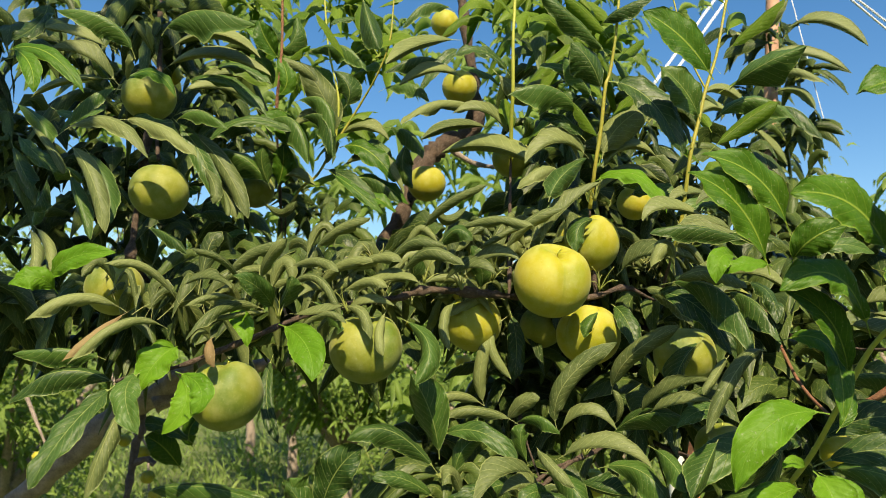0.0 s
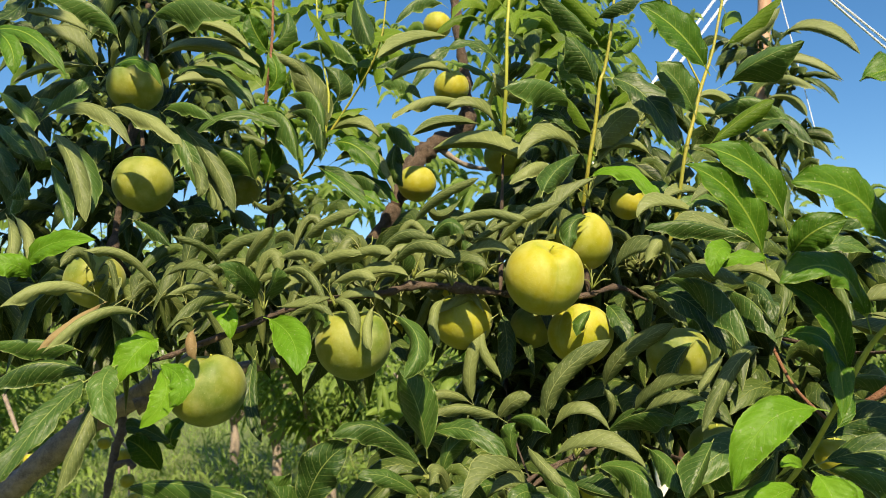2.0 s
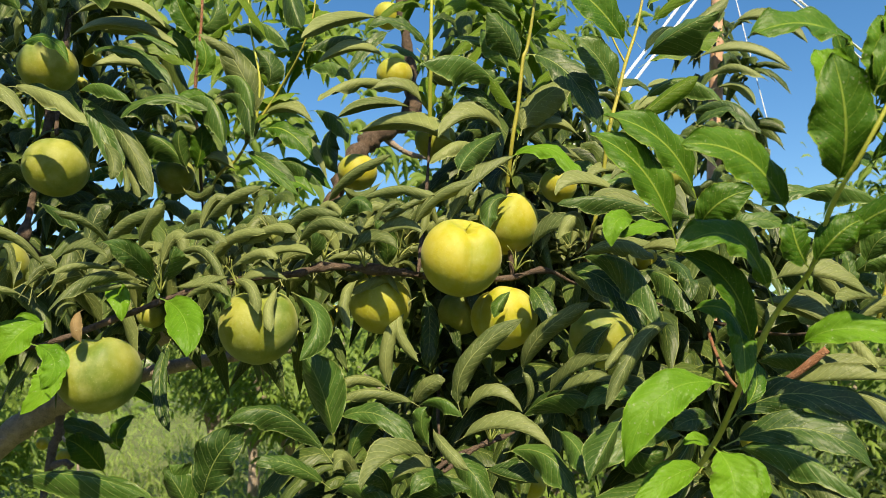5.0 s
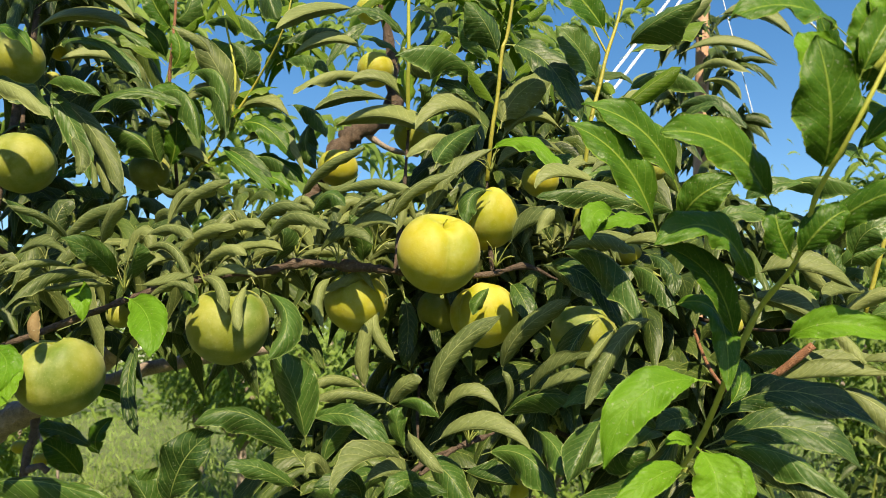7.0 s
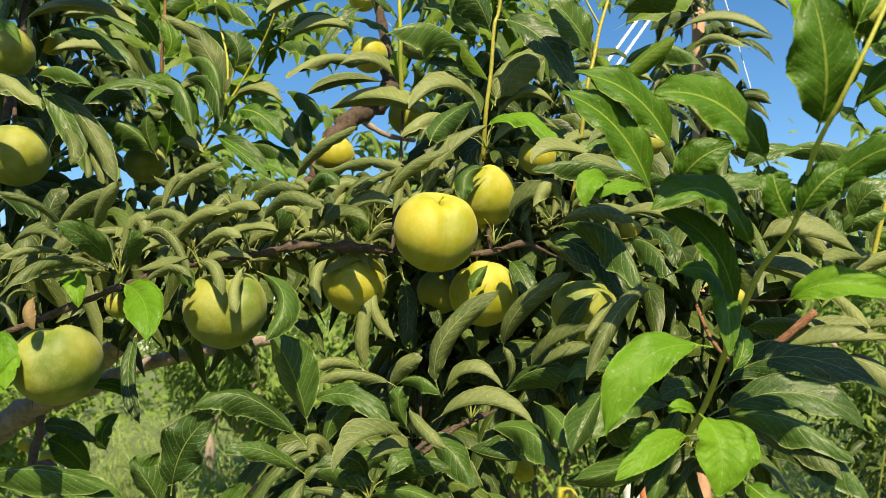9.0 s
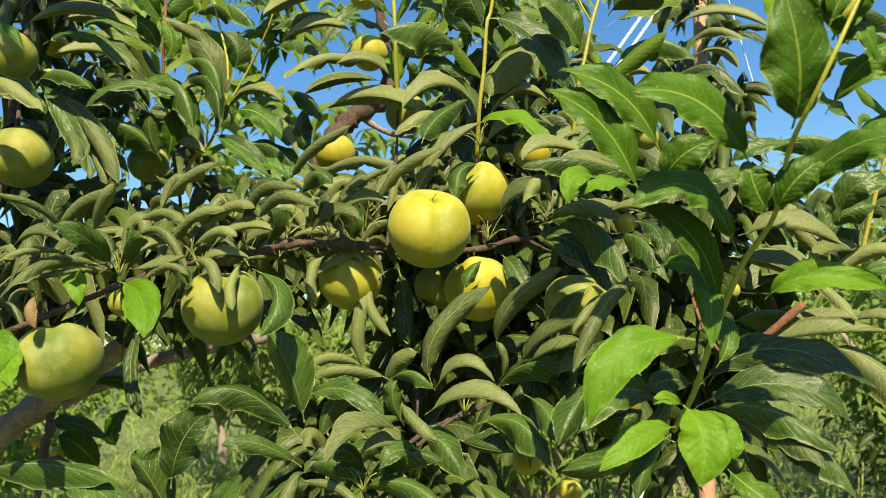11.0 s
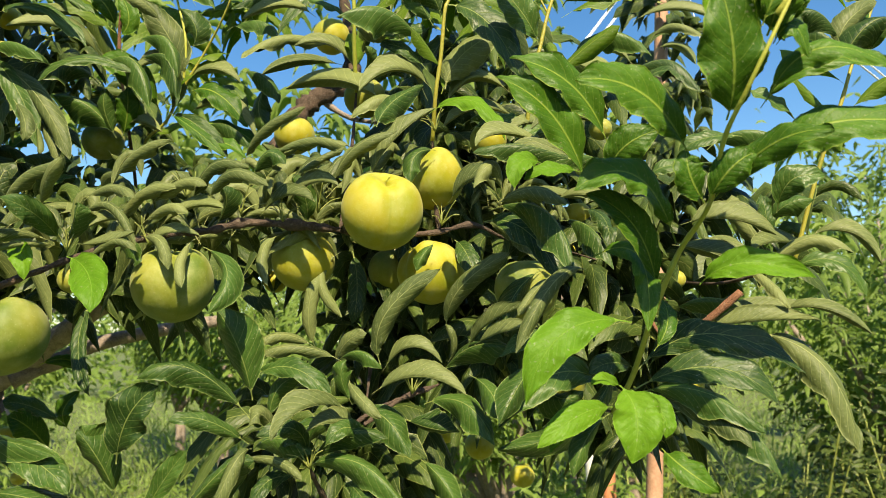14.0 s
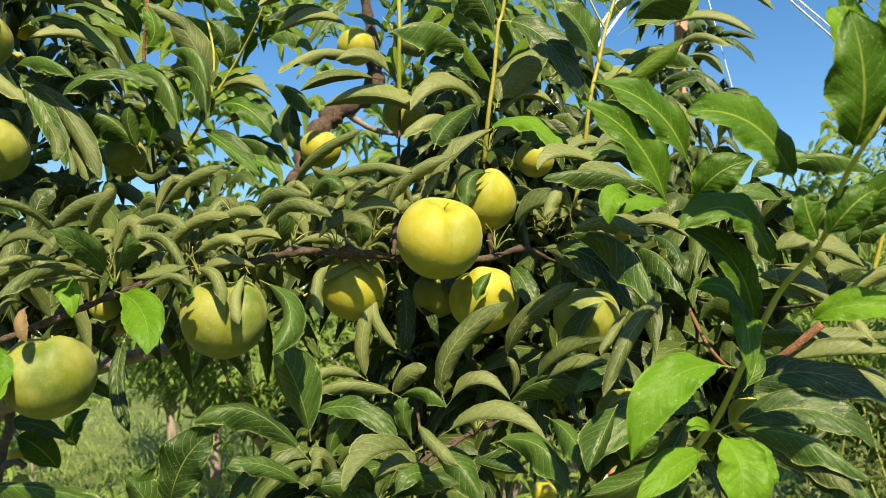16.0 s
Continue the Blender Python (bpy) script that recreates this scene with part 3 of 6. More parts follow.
limb("shoot", "green", [(0.061, 0.740, 1.647, 0.0020), (0.061, 0.720, 1.683, 0.0019), (0.062, 0.710, 1.706, 0.0018), (0.062, 0.700, 1.755, 0.0016), (0.064, 0.700, 1.794, 0.0015), (0.066, 0.700, 1.890, 0.0012)])
limb("shoot", "shoot", [(0.201, 0.680, 1.545, 0.0018), (0.207, 0.670, 1.576, 0.0017), (0.213, 0.660, 1.626, 0.0017), (0.222, 0.660, 1.660, 0.0016), (0.229, 0.660, 1.687, 0.0015), (0.240, 0.660, 1.720, 0.0013), (0.250, 0.660, 1.766, 0.0012), (0.271, 0.660, 1.857, 0.0010)])
limb("shoot", "shoot", [(0.229, 0.660, 1.687, 0.0008), (0.218, 0.660, 1.712, 0.0008), (0.210, 0.660, 1.740, 0.0007), (0.193, 0.660, 1.829, 0.0006)])
limb("shoot", "red", [(-0.214, 0.880, 1.731, 0.0020), (-0.211, 0.870, 1.761, 0.0019), (-0.206, 0.860, 1.783, 0.0018), (-0.205, 0.860, 1.824, 0.0016), (-0.206, 0.860, 1.864, 0.0015), (-0.209, 0.860, 1.984, 0.0012)])
limb("shoot", "shoot", [(-0.209, 0.920, 1.623, 0.0017), (-0.187, 0.900, 1.651, 0.0017), (-0.164, 0.890, 1.667, 0.0016), (-0.140, 0.870, 1.698, 0.0015), (-0.111, 0.860, 1.741, 0.0013), (-0.086, 0.840, 1.775, 0.0011), (-0.072, 0.830, 1.809, 0.0010), (-0.068, 0.830, 1.855, 0.0009), (-0.061, 0.830, 1.970, 0.0007)])
limb("shoot", "green", [(-0.140, 0.870, 1.698, 0.0015), (-0.135, 0.860, 1.750, 0.0014), (-0.148, 0.860, 1.810, 0.0012), (-0.154, 0.860, 1.865, 0.0011), (-0.165, 0.860, 1.984, 0.0009)])
limb("shoot", "green", [(0.244, 0.570, 1.364, 0.0018), (0.251, 0.545, 1.389, 0.0018), (0.253, 0.505, 1.426, 0.0017), (0.262, 0.480, 1.461, 0.0016), (0.269, 0.450, 1.483, 0.0013), (0.266, 0.420, 1.510, 0.0012), (0.270, 0.400, 1.529, 0.0011), (0.278, 0.390, 1.549, 0.0010), (0.290, 0.385, 1.574, 0.0009)])
limb("shoot", "shoot", [(0.403, 0.620, 1.467, 0.0017), (0.422, 0.610, 1.536, 0.0016), (0.439, 0.600, 1.587, 0.0015), (0.451, 0.600, 1.619, 0.0013), (0.471, 0.600, 1.665, 0.0012), (0.488, 0.600, 1.717, 0.0011), (0.520, 0.600, 1.799, 0.0009)])
limb("twig", "red", [(0.306, 0.630, 1.406, 0.0023), (0.313, 0.605, 1.416, 0.0025), (0.324, 0.590, 1.427, 0.0026), (0.342, 0.580, 1.444, 0.0029)])
limb("twig", "bark", [(0.075, 0.600, 1.357, 0.0009), (0.093, 0.615, 1.368, 0.0016), (0.103, 0.618, 1.374, 0.0014), (0.118, 0.630, 1.380, 0.0012)])
limb("twig", "bark", [(0.068, 0.600, 1.358, 0.0009), (0.087, 0.615, 1.368, 0.0016), (0.108, 0.620, 1.375, 0.0014), (0.129, 0.640, 1.381, 0.0012)])
limb("twig", "bark", [(0.040, 0.580, 1.331, 0.0007), (0.043, 0.600, 1.315, 0.0016), (0.050, 0.620, 1.296, 0.0016)])
limb("limb", "bark", [(-0.068, 1.020, 1.653, 0.0108), (-0.056, 1.060, 1.707, 0.0135), (-0.038, 1.080, 1.739, 0.0135), (-0.017, 1.090, 1.762, 0.0135), (0.024, 1.100, 1.789, 0.0121), (0.025, 1.100, 1.858, 0.0095), (0.013, 1.100, 1.946, 0.0081), (0.005, 1.100, 2.017, 0.0068)])
limb("twig", "limb", [(-0.017, 1.090, 1.759, 0.0040), (0.023, 1.100, 1.735, 0.0035), (0.063, 1.120, 1.732, 0.0030)])
limb("limb", "limb", [(-0.895, 1.360, 1.093, 0.0240), (-0.734, 1.270, 1.204, 0.0210), (-0.633, 1.220, 1.278, 0.0190), (-0.552, 1.200, 1.342, 0.0190), (-0.500, 1.190, 1.369, 0.0180), (-0.431, 1.160, 1.408, 0.0160), (-0.353, 1.120, 1.451, 0.0140), (-0.242, 1.060, 1.506, 0.0120), (-0.144, 1.020, 1.521, 0.0100), (-0.033, 1.000, 1.519, 0.0080), (0.080, 0.980, 1.489, 0.0070)])
limb("limb", "limb", [(-0.464, 1.160, 1.371, 0.0130), (-0.411, 1.180, 1.397, 0.0120), (-0.347, 1.200, 1.424, 0.0110), (-0.251, 1.240, 1.444, 0.0100), (-0.179, 1.300, 1.457, 0.0090)])
limb("twig", "dead", [(-0.497, 1.190, 1.359, 0.0070), (-0.496, 1.190, 1.327, 0.0065), (-0.503, 1.190, 1.307, 0.0070), (-0.507, 1.190, 1.267, 0.0060), (-0.512, 1.190, 1.228, 0.0050)])
limb("twig", "dead", [(-0.504, 1.190, 1.279, 0.0040), (-0.480, 1.180, 1.288, 0.0040), (-0.467, 1.180, 1.280, 0.0050)])
limb("twig", "limb", [(-0.848, 1.700, 1.485, 0.0050), (-0.755, 1.650, 1.362, 0.0040), (-0.705, 1.620, 1.281, 0.0030), (-0.672, 1.620, 1.247, 0.0025), (-0.652, 1.600, 1.136, 0.0020)])
limb("twig", "limb", [(-1.150, 1.950, 1.343, 0.0050), (-1.069, 1.920, 1.218, 0.0030), (-1.042, 1.920, 1.163, 0.0020)])
limb("twig", "bark", [(-0.292, 0.735, 1.645, 0.0018), (-0.307, 0.760, 1.686, 0.0026), (-0.326, 0.800, 1.768, 0.0030), (-0.352, 0.850, 1.871, 0.0035), (-0.385, 0.900, 2.003, 0.0040)])
limb("twig", "bark", [(-0.317, 0.740, 1.545, 0.0040), (-0.324, 0.760, 1.581, 0.0036), (-0.328, 0.780, 1.653, 0.0034), (-0.325, 0.790, 1.709, 0.0032)])
limb("shoot", "green", [(0.285, 0.395, 1.564, 0.0016), (0.289, 0.390, 1.572, 0.0015), (0.296, 0.390, 1.591, 0.0014), (0.303, 0.390, 1.620, 0.0012)])

# where the twigs and shoots join the limbs behind them
limb("limb", "limb", [(0.080, 0.980, 1.489, 0.0068), (0.170, 0.955, 1.486, 0.0058), (0.265, 0.905, 1.482, 0.0048), (0.353, 0.850, 1.480, 0.0030)])
limb("twig", "bark", [(0.134, 0.692, 1.506, 0.0016), (0.131, 0.692, 1.545, 0.0014), (0.130, 0.690, 1.586, 0.0012)])
limb("twig", "bark", [(0.054, 0.650, 1.503, 0.0014), (0.058, 0.710, 1.575, 0.0013), (0.061, 0.740, 1.647, 0.0012)])
limb("twig", "bark", [(0.203, 0.740, 1.504, 0.0013), (0.201, 0.710, 1.525, 0.0012), (0.201, 0.680, 1.545, 0.0011)])
limb("twig", "bark", [(0.080, 0.980, 1.489, 0.0024), (0.180, 0.800, 1.380, 0.0019), (0.244, 0.570, 1.364, 0.0011)])
limb("twig", "bark", [(0.353, 0.850, 1.480, 0.0016), (0.385, 0.730, 1.460, 0.0013), (0.403, 0.620, 1.467, 0.0010)])
limb("twig", "red", [(0.353, 0.850, 1.480, 0.0016), (0.325, 0.730, 1.430, 0.0015), (0.306, 0.630, 1.406, 0.0014)])
limb("twig", "bark", [(-0.242, 1.060, 1.506, 0.0020), (-0.225, 0.960, 1.630, 0.0016), (-0.214, 0.880, 1.731, 0.0012)])
limb("twig", "bark", [(-0.242, 1.060, 1.506, 0.0018), (-0.225, 0.985, 1.570, 0.0013), (-0.209, 0.920, 1.623, 0.0010)])
limb("twig", "bark", [(0.080, 0.980, 1.489, 0.0024), (0.070, 0.800, 1.400, 0.0016), (0.075, 0.600, 1.357, 0.0006)])
limb("limb", "bark", [(-0.144, 1.020, 1.521, 0.0110), (-0.100, 1.015, 1.590, 0.0108), (-0.068, 1.020, 1.653, 0.0108)])
limb("twig", "bark", [(-0.353, 1.120, 1.451, 0.0036), (-0.340, 0.920, 1.500, 0.0029), (-0.317, 0.740, 1.545, 0.0024)])


def spur(x, y, z, seed):
    """A knobbly spur with short leaf stalks."""
    rng = random.Random(seed)
    verts, faces = [], []
    for k in range(8):
        a, e = rng.uniform(0, 6.28), rng.uniform(0.3, 1.3)
        ln = rng.uniform(0.012, 0.024)
        end = (x + ln * math.cos(a) * math.cos(e), y + ln * math.sin(a) * math.cos(e), z + ln * math.sin(e))
        mid = ((x + end[0]) / 2 + rng.gauss(0, 0.001), (y + end[1]) / 2, (z + end[2]) / 2 + 0.002)
        v, f = tube([(x, y, z - 0.002, 0.0007), (*mid, 0.00038), (*end, 0.00045)], 6, 3, 0.05, seed + k)
        faces += [tuple(i + len(verts) for i in q) for q in f]
        verts += v
    return part("spur", verts, faces, [BARK["stalk"]], bearer((x, y, z)), label="tuft of short yellow green leaf stalks")


spur(-0.016, 0.615, 1.513, 3)
spur(0.039, 0.630, 1.516, 4)
spur(0.136, 0.685, 1.513, 5)
spur(-0.121, 0.570, 1.482, 6)
spur(-0.072, 0.585, 1.487, 7)
spur(0.109, 0.612, 1.379, 8)
spur(0.014, 0.620, 1.508, 9)
spur(0.132, 0.675, 1.592, 10)
spur(0.041, 0.570, 1.335, 11)
spur(-0.055, 0.610, 1.526, 12)

# leaves further in, as rosettes on short spurs
def rosette(rng, node, count, size, lean=(0.0, 0.0, 0.0)):
    out = []
    turn0 = rng.uniform(0, 6.28)
    for i in range(count):
        a = turn0 + i * 2.4 + rng.uniform(-0.4, 0.4)
        e = rng.uniform(0.1, 1.1)
        way = (math.cos(a) * math.cos(e) + lean[0], math.sin(a) * math.cos(e) + lean[1], math.sin(e) + lean[2])
        ln = size * rng.uniform(0.75, 1.2)
        out.append((np.array(node) + np.array([rng.gauss(0, 0.006) for _ in range(3)]), way, ln, ln * rng.uniform(0.30, 0.40), rng.uniform(0.4, 1.15), rng.uniform(25, 60) if rng.random() < 0.75 else rng.uniform(-45, -10)))
    return out


def inner():
    """Boxes of the crown (x, y and z ranges) and the number of spurs in each."""
    rng = random.Random(21)
    for words, material, boxes in (
        ("leaves inside the crown, darkened in colour for shade", SHADED_MASS, ((0.05, 0.40, 0.78, 1.02, 1.37, 1.58, 62), (-0.10, 0.05, 0.78, 1.00, 1.49, 1.58, 12), (-0.04, 0.09, 0.70, 0.98, 1.18, 1.36, 44), (0.31, 0.40, 0.74, 0.95, 1.30, 1.42, 18), (0.12, 0.25, 0.72, 0.95, 1.37, 1.42, 10), (0.10, 0.26, 0.80, 1.05, 1.57, 1.80, 17),
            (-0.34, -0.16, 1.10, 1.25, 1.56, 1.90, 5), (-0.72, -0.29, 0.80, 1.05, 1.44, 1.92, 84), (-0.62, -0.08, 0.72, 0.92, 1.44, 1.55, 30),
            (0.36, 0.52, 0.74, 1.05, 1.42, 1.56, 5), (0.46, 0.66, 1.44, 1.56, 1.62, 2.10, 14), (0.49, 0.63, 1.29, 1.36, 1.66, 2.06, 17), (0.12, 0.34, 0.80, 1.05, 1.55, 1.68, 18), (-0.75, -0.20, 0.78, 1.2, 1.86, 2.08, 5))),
        ("leaves at the top of the crown, sunlight put into their colour", LIT_MASS, ((0.06, 0.21, 0.78, 1.0, 1.70, 1.95, 9), (-0.34, -0.10, 1.10, 1.25, 1.80, 2.05, 9))),
        ("leaves at the far side of the crown, lightened in colour for sun", SUNLIT_FAR_MASS, ((-0.9, 0.45, 1.35, 2.0, 1.75, 2.45, 46), (-1.3, 0.5, 1.8, 2.5, 1.70, 2.65, 120), (0.85, 1.40, 2.0, 2.5, 1.50, 2.02, 24), (-0.2, 0.5, 1.3, 1.8, 1.25, 1.7, 16), (0.30, 0.86, 2.55, 3.5, 2.05, 2.85, 42))),
    ):
        rows = []
        for x0, x1, y0, y1, z0, z1, count in boxes:
            for _ in range(count):
                node = (rng.uniform(x0, x1), rng.uniform(y0, y1), rng.uniform(z0, z1))
                leaves = rosette(rng, node, 9, 0.082)
                if material is SHADED_MASS and x0 > 0.45 and node[0] < 0.54 and node[2] > 1.78:
                    continue  # sky shows beside the pole
                rows += leaves
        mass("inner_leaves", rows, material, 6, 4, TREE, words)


inner()


def bough():
    """Unseen limb added to shade the darker corner of the crown, rising from the trunk."""
    limb("bough", "limb", [(-0.93, 1.48, 0.45, 0.034), (-1.02, 1.15, 1.15, 0.028), (-0.88, 0.80, 1.85, 0.020), (-0.66, 0.48, 2.22, 0.014), (-0.50, 0.20, 2.36, 0.009), (-0.36, -0.06, 2.40, 0.005)])
    rng = random.Random(17)
    rows = []
    for _ in range(60):
        rows += rosette(rng, (rng.uniform(-0.64, -0.22), rng.uniform(-0.12, 0.46), rng.uniform(2.08, 2.40)), 9, 0.085)
    mass("bough_leaves", rows, SHADED_MASS, 6, 4, TREE, "dark leaves on an unseen overhanging limb added to cast shade")


bough()


def spurs():
    """Curled leaves on the spurs of the near branch and along the upright shoots."""
    rng = random.Random(5)
    line = [(-0.30, 0.575, 1.475), (-0.13, 0.585, 1.487), (-0.04, 0.605, 1.50), (0.03, 0.635, 1.513), (0.10, 0.67, 1.517), (0.165, 0.715, 1.525), (0.26, 0.77, 1.52)]
    rows = []
    for a, b in zip(line, line[1:]):
        for k in range(4):
            s = (k + rng.random()) / 4
            node = [a[i] + s * (b[i] - a[i]) for i in range(3)]
            node[1] += rng.uniform(0.025, 0.06)
            node[2] += rng.uniform(-0.005, 0.03)
            rows += rosette(rng, node, 6, 0.075, (0, 0.6, 0.3))
    mass("spur_leaves", rows, SPUR, 9, 6, TREE, "curled olive green leaves on spurs", curl=(1.7, 2.7))
    rows = []
    for foot, top in (((0.135, 0.69, 1.60), (0.16, 0.66, 1.79)), ((0.06, 0.74, 1.64), (0.07, 0.70, 1.80)), ((0.22, 0.67, 1.57), (0.26, 0.66, 1.79)),
                      ((-0.22, 0.88, 1.72), (-0.21, 0.86, 1.86)), ((-0.20, 0.90, 1.62), (-0.09, 0.83, 1.85)), ((0.44, 0.61, 1.52), (0.47, 0.60, 1.74))):
        way = [top[i] - foot[i] for i in range(3)]
        rows += [(p, w + np.array((0, 0, 0.45)), l, d, 0.45 * droop, turn) for p, w, l, d, droop, turn in sprig(rng, foot, way, 0.27, 15, 0.075) if w[1] > -0.7]
    mass("shoot_leaves", rows, LIT_MASS, 9, 6, TREE, "green leaves along the shoots")


spurs()


# ---- pole and strings ----
def pole():
    thing = tagged(new("support_pole"), "smooth pinkish brown wooden support pole standing in grass", "pole")
    verts, faces = tube([(0.438, 1.386, -0.1, 0.016), (0.503, 1.387, 0.8, 0.015), (0.553, 1.386, 1.48, 0.0135), (0.611, 1.386, 2.28, 0.012)], 12, 8, 0.03, 9)
    part("shaft", verts, faces, [WOOD], thing)
    return thing


pole()


def post(name, label, x, y, radius, top, material):
    """A straight stake in the next row, a little uneven, with a cut top."""
    thing = tagged(new(name), label, "post")
    verts, faces = tube([(x, y, -0.15, radius), (x + 0.004, y, top * 0.5, radius * 0.98), (x, y, top - 0.004, radius), (x, y, top, radius * 0.88)], 16, 5, 0.02, 3)
    part("shaft", verts, faces, [material], thing)
    return thing


WHITE = plain("white_plastic", (0.62, 0.61, 0.60), (0.80, 0.79, 0.77), 30.0, 0.45, 0.2, 0.001)
CLAY = plain("orange_brown_paint", (0.42, 0.15, 0.07), (0.58, 0.26, 0.13), 30.0, 0.6, 0.3, 0.001)
post("white_pipe", "upright white plastic pipe beside an orange stake in grass", 0.707, 2.60, 0.027, 1.33, WHITE)
post("stake", "orange brown stake standing in the grass", 0.762, 2.62, 0.023, 1.35, CLAY)


def string(a, b, sag=0.01, r=0.0035, words="white plastic string tied to the support pole"):
    mid = [(a[i] + b[i]) / 2 for i in range(3)]
    verts, faces = tube([(*a, r), (mid[0], mid[1], mid[2] - sag, r), (*b, r)], 6, 8, 0.05, 2)
    return tagged(part("string", verts, faces, [STRING]), words, "string", "support strings")


TOP = (0.610, 1.386, 2.260)
string((0.400, 2.584, 2.024), (1.891, 4.600, 4.118), 0.0, 0.0062, "white rope stretched from the crown behind up to a far pole")
string((0.415, 2.584, 1.979), (1.938, 4.600, 4.081), 0.0, 0.0062, "white rope stretched from the crown behind up to a far pole")
string(TOP, (0.66, 1.33, 1.84), 0.0, 0.0008)
string(TOP, (1.316, 1.750, 1.959), 0.01, 0.0021)
string(TOP, (1.333, 1.750, 1.964), 0.0, 0.0021)


# ---- plums ----
plum("ripe", (0.088, 0.632, 1.515), 0.0322, 26, -72)
plum("ripe", (0.129, 0.700, 1.556), 0.0291, 8, -120)
plum("ripe", (0.126, 0.690, 1.472), 0.0284, -5, -150)
plum("ripe", (0.023, 0.665, 1.481), 0.0254, 0, 60)
plum("green", (0.091, 0.760, 1.481), 0.0218, 0, 60)
plum("green", (-0.060, 0.600, 1.459), 0.0288, 5, -60)
plum("green", (-0.157, 0.565, 1.425), 0.0275, 0, -95)
plum("green", (-0.286, 0.730, 1.612), 0.0291, 0, 20)
plum("green", (-0.303, 0.730, 1.710), 0.0264, 0, 60)
plum("ripe", (-0.039, 1.010, 1.683), 0.0260, 0, 30)
plum("ripe", (0.005, 1.050, 1.834), 0.0255, 0, 50)
plum("ripe", (-0.026, 1.300, 2.047), 0.0256, 0, 50)
plum("green", (0.203, 0.665, 1.455), 0.0262, 0, 50)
plum("ripe", (0.019, 0.720, 1.518), 0.0187, 0, 50)
plum("green", (0.066, 0.800, 1.662), 0.0215, 0, 10)
plum("ripe", (0.186, 0.760, 1.605), 0.0180, 0, 50)
plum("green", (-0.291, 0.660, 1.510), 0.0246, 0, 50)
plum("green", (-0.254, 0.940, 1.659), 0.0237, 0, 50)
plum("ripe", (-0.549, 1.250, 1.307), 0.0106, 0, 0)
plum("ripe", (-0.529, 1.280, 1.284), 0.0126, 0, 0)
plum("ripe", (-0.507, 1.250, 1.249), 0.0113, 0, 0)
plum("ripe", (-0.493, 1.250, 1.221), 0.0113, 0, 0)
plum("ripe", (-1.073, 1.900, 1.186), 0.0132, 0, 0)
plum("ripe", (-1.037, 1.900, 1.189), 0.0157, 0, 0)
plum("ripe", (-0.390, 0.760, 1.427), 0.0116, 0, 0)
plum("ripe", (0.009, 1.300, 1.436), 0.0146, 0, 0)
plum("ripe", (-0.061, 1.000, 1.493), 0.0152, 0, 0)
plum("green", (0.296, 0.760, 1.615), 0.0114, 0, 0)
plum("ripe", (0.278, 0.850, 1.507), 0.0087, 0, 0)
plum("green", (-0.193, 0.740, 1.476), 0.0129, 0, 0)
plum("ripe", (0.361, 0.760, 1.467), 0.0097, 0, 0)
plum("ripe", (0.330, 0.670, 1.375), 0.0160, 0, 0)
plum("green", (0.217, 0.620, 1.384), 0.0211, 0, 0)
plum("ripe", (0.208, 1.200, 1.257), 0.0224, 0, 0)
plum("ripe", (0.299, 1.400, 1.175), 0.0220, 0, 0)
plum("ripe", (-0.499, 1.400, 1.405), 0.0154, 0, 0)
plum("ripe", (-0.092, 1.000, 1.486), 0.0132, 0, 0)
plum("ripe", (-0.403, 0.960, 1.877), 0.0133, 0, 0)
plum("ripe", (-0.382, 0.960, 1.822), 0.0153, 0, 0)
plum("green", (-0.388, 0.960, 1.782), 0.0104, 0, 0)
plum("ripe", (-0.521, 1.300, 1.880), 0.0146, 0, 0)
plum("green", (0.326, 0.900, 1.652), 0.0162, 0, 0)
plum("ripe", (0.291, 0.850, 1.546), 0.0146, 0, 0)
plum("ripe", (0.163, 1.300, 1.261), 0.0142, 0, 0)

# ---- near leaves ----
leaf("o", (-0.222, 0.860, 1.730), (-0.255, 0.824, 1.756), (-0.297, 0.800, 1.742), 0.0335, 40, 2.2)
leaf("o", (-0.240, 0.880, 1.796), (-0.278, 0.854, 1.812), (-0.311, 0.840, 1.800), 0.0339, 40, 2.2)
leaf("o", (-0.235, 0.880, 1.775), (-0.267, 0.854, 1.788), (-0.302, 0.840, 1.762), 0.0337, 40, 2.2)
leaf("o", (-0.278, 0.760, 1.685), (-0.232, 0.744, 1.645), (-0.200, 0.740, 1.586), 0.0341, 0, 1.4)
leaf("d", (-0.291, 0.760, 1.697), (-0.253, 0.749, 1.652), (-0.234, 0.750, 1.600), 0.0281, 10, 1.05)
leaf("o", (-0.253, 0.770, 1.656), (-0.228, 0.754, 1.615), (-0.216, 0.750, 1.588), 0.0201, 0, 1.6)
leaf("d", (-0.315, 0.700, 1.674), (-0.282, 0.704, 1.670), (-0.258, 0.720, 1.649), 0.0328, 35, 0.85)
leaf("d", (-0.305, 0.800, 1.713), (-0.279, 0.804, 1.720), (-0.261, 0.820, 1.708), 0.0243, 40, 1.05)
leaf("d", (-0.236, 0.880, 1.708), (-0.265, 0.859, 1.725), (-0.292, 0.850, 1.702), 0.0354, 30, 1.05)
leaf("m", (-0.169, 0.890, 1.674), (-0.197, 0.869, 1.718), (-0.234, 0.860, 1.727), 0.0402, 15, 0.85)
leaf("o", (-0.139, 0.870, 1.708), (-0.150, 0.854, 1.748), (-0.182, 0.850, 1.793), 0.0435, 0, 1.11)
leaf("m", (-0.212, 0.870, 1.758), (-0.197, 0.859, 1.775), (-0.210, 0.860, 1.807), 0.0314, 0, 1.05)
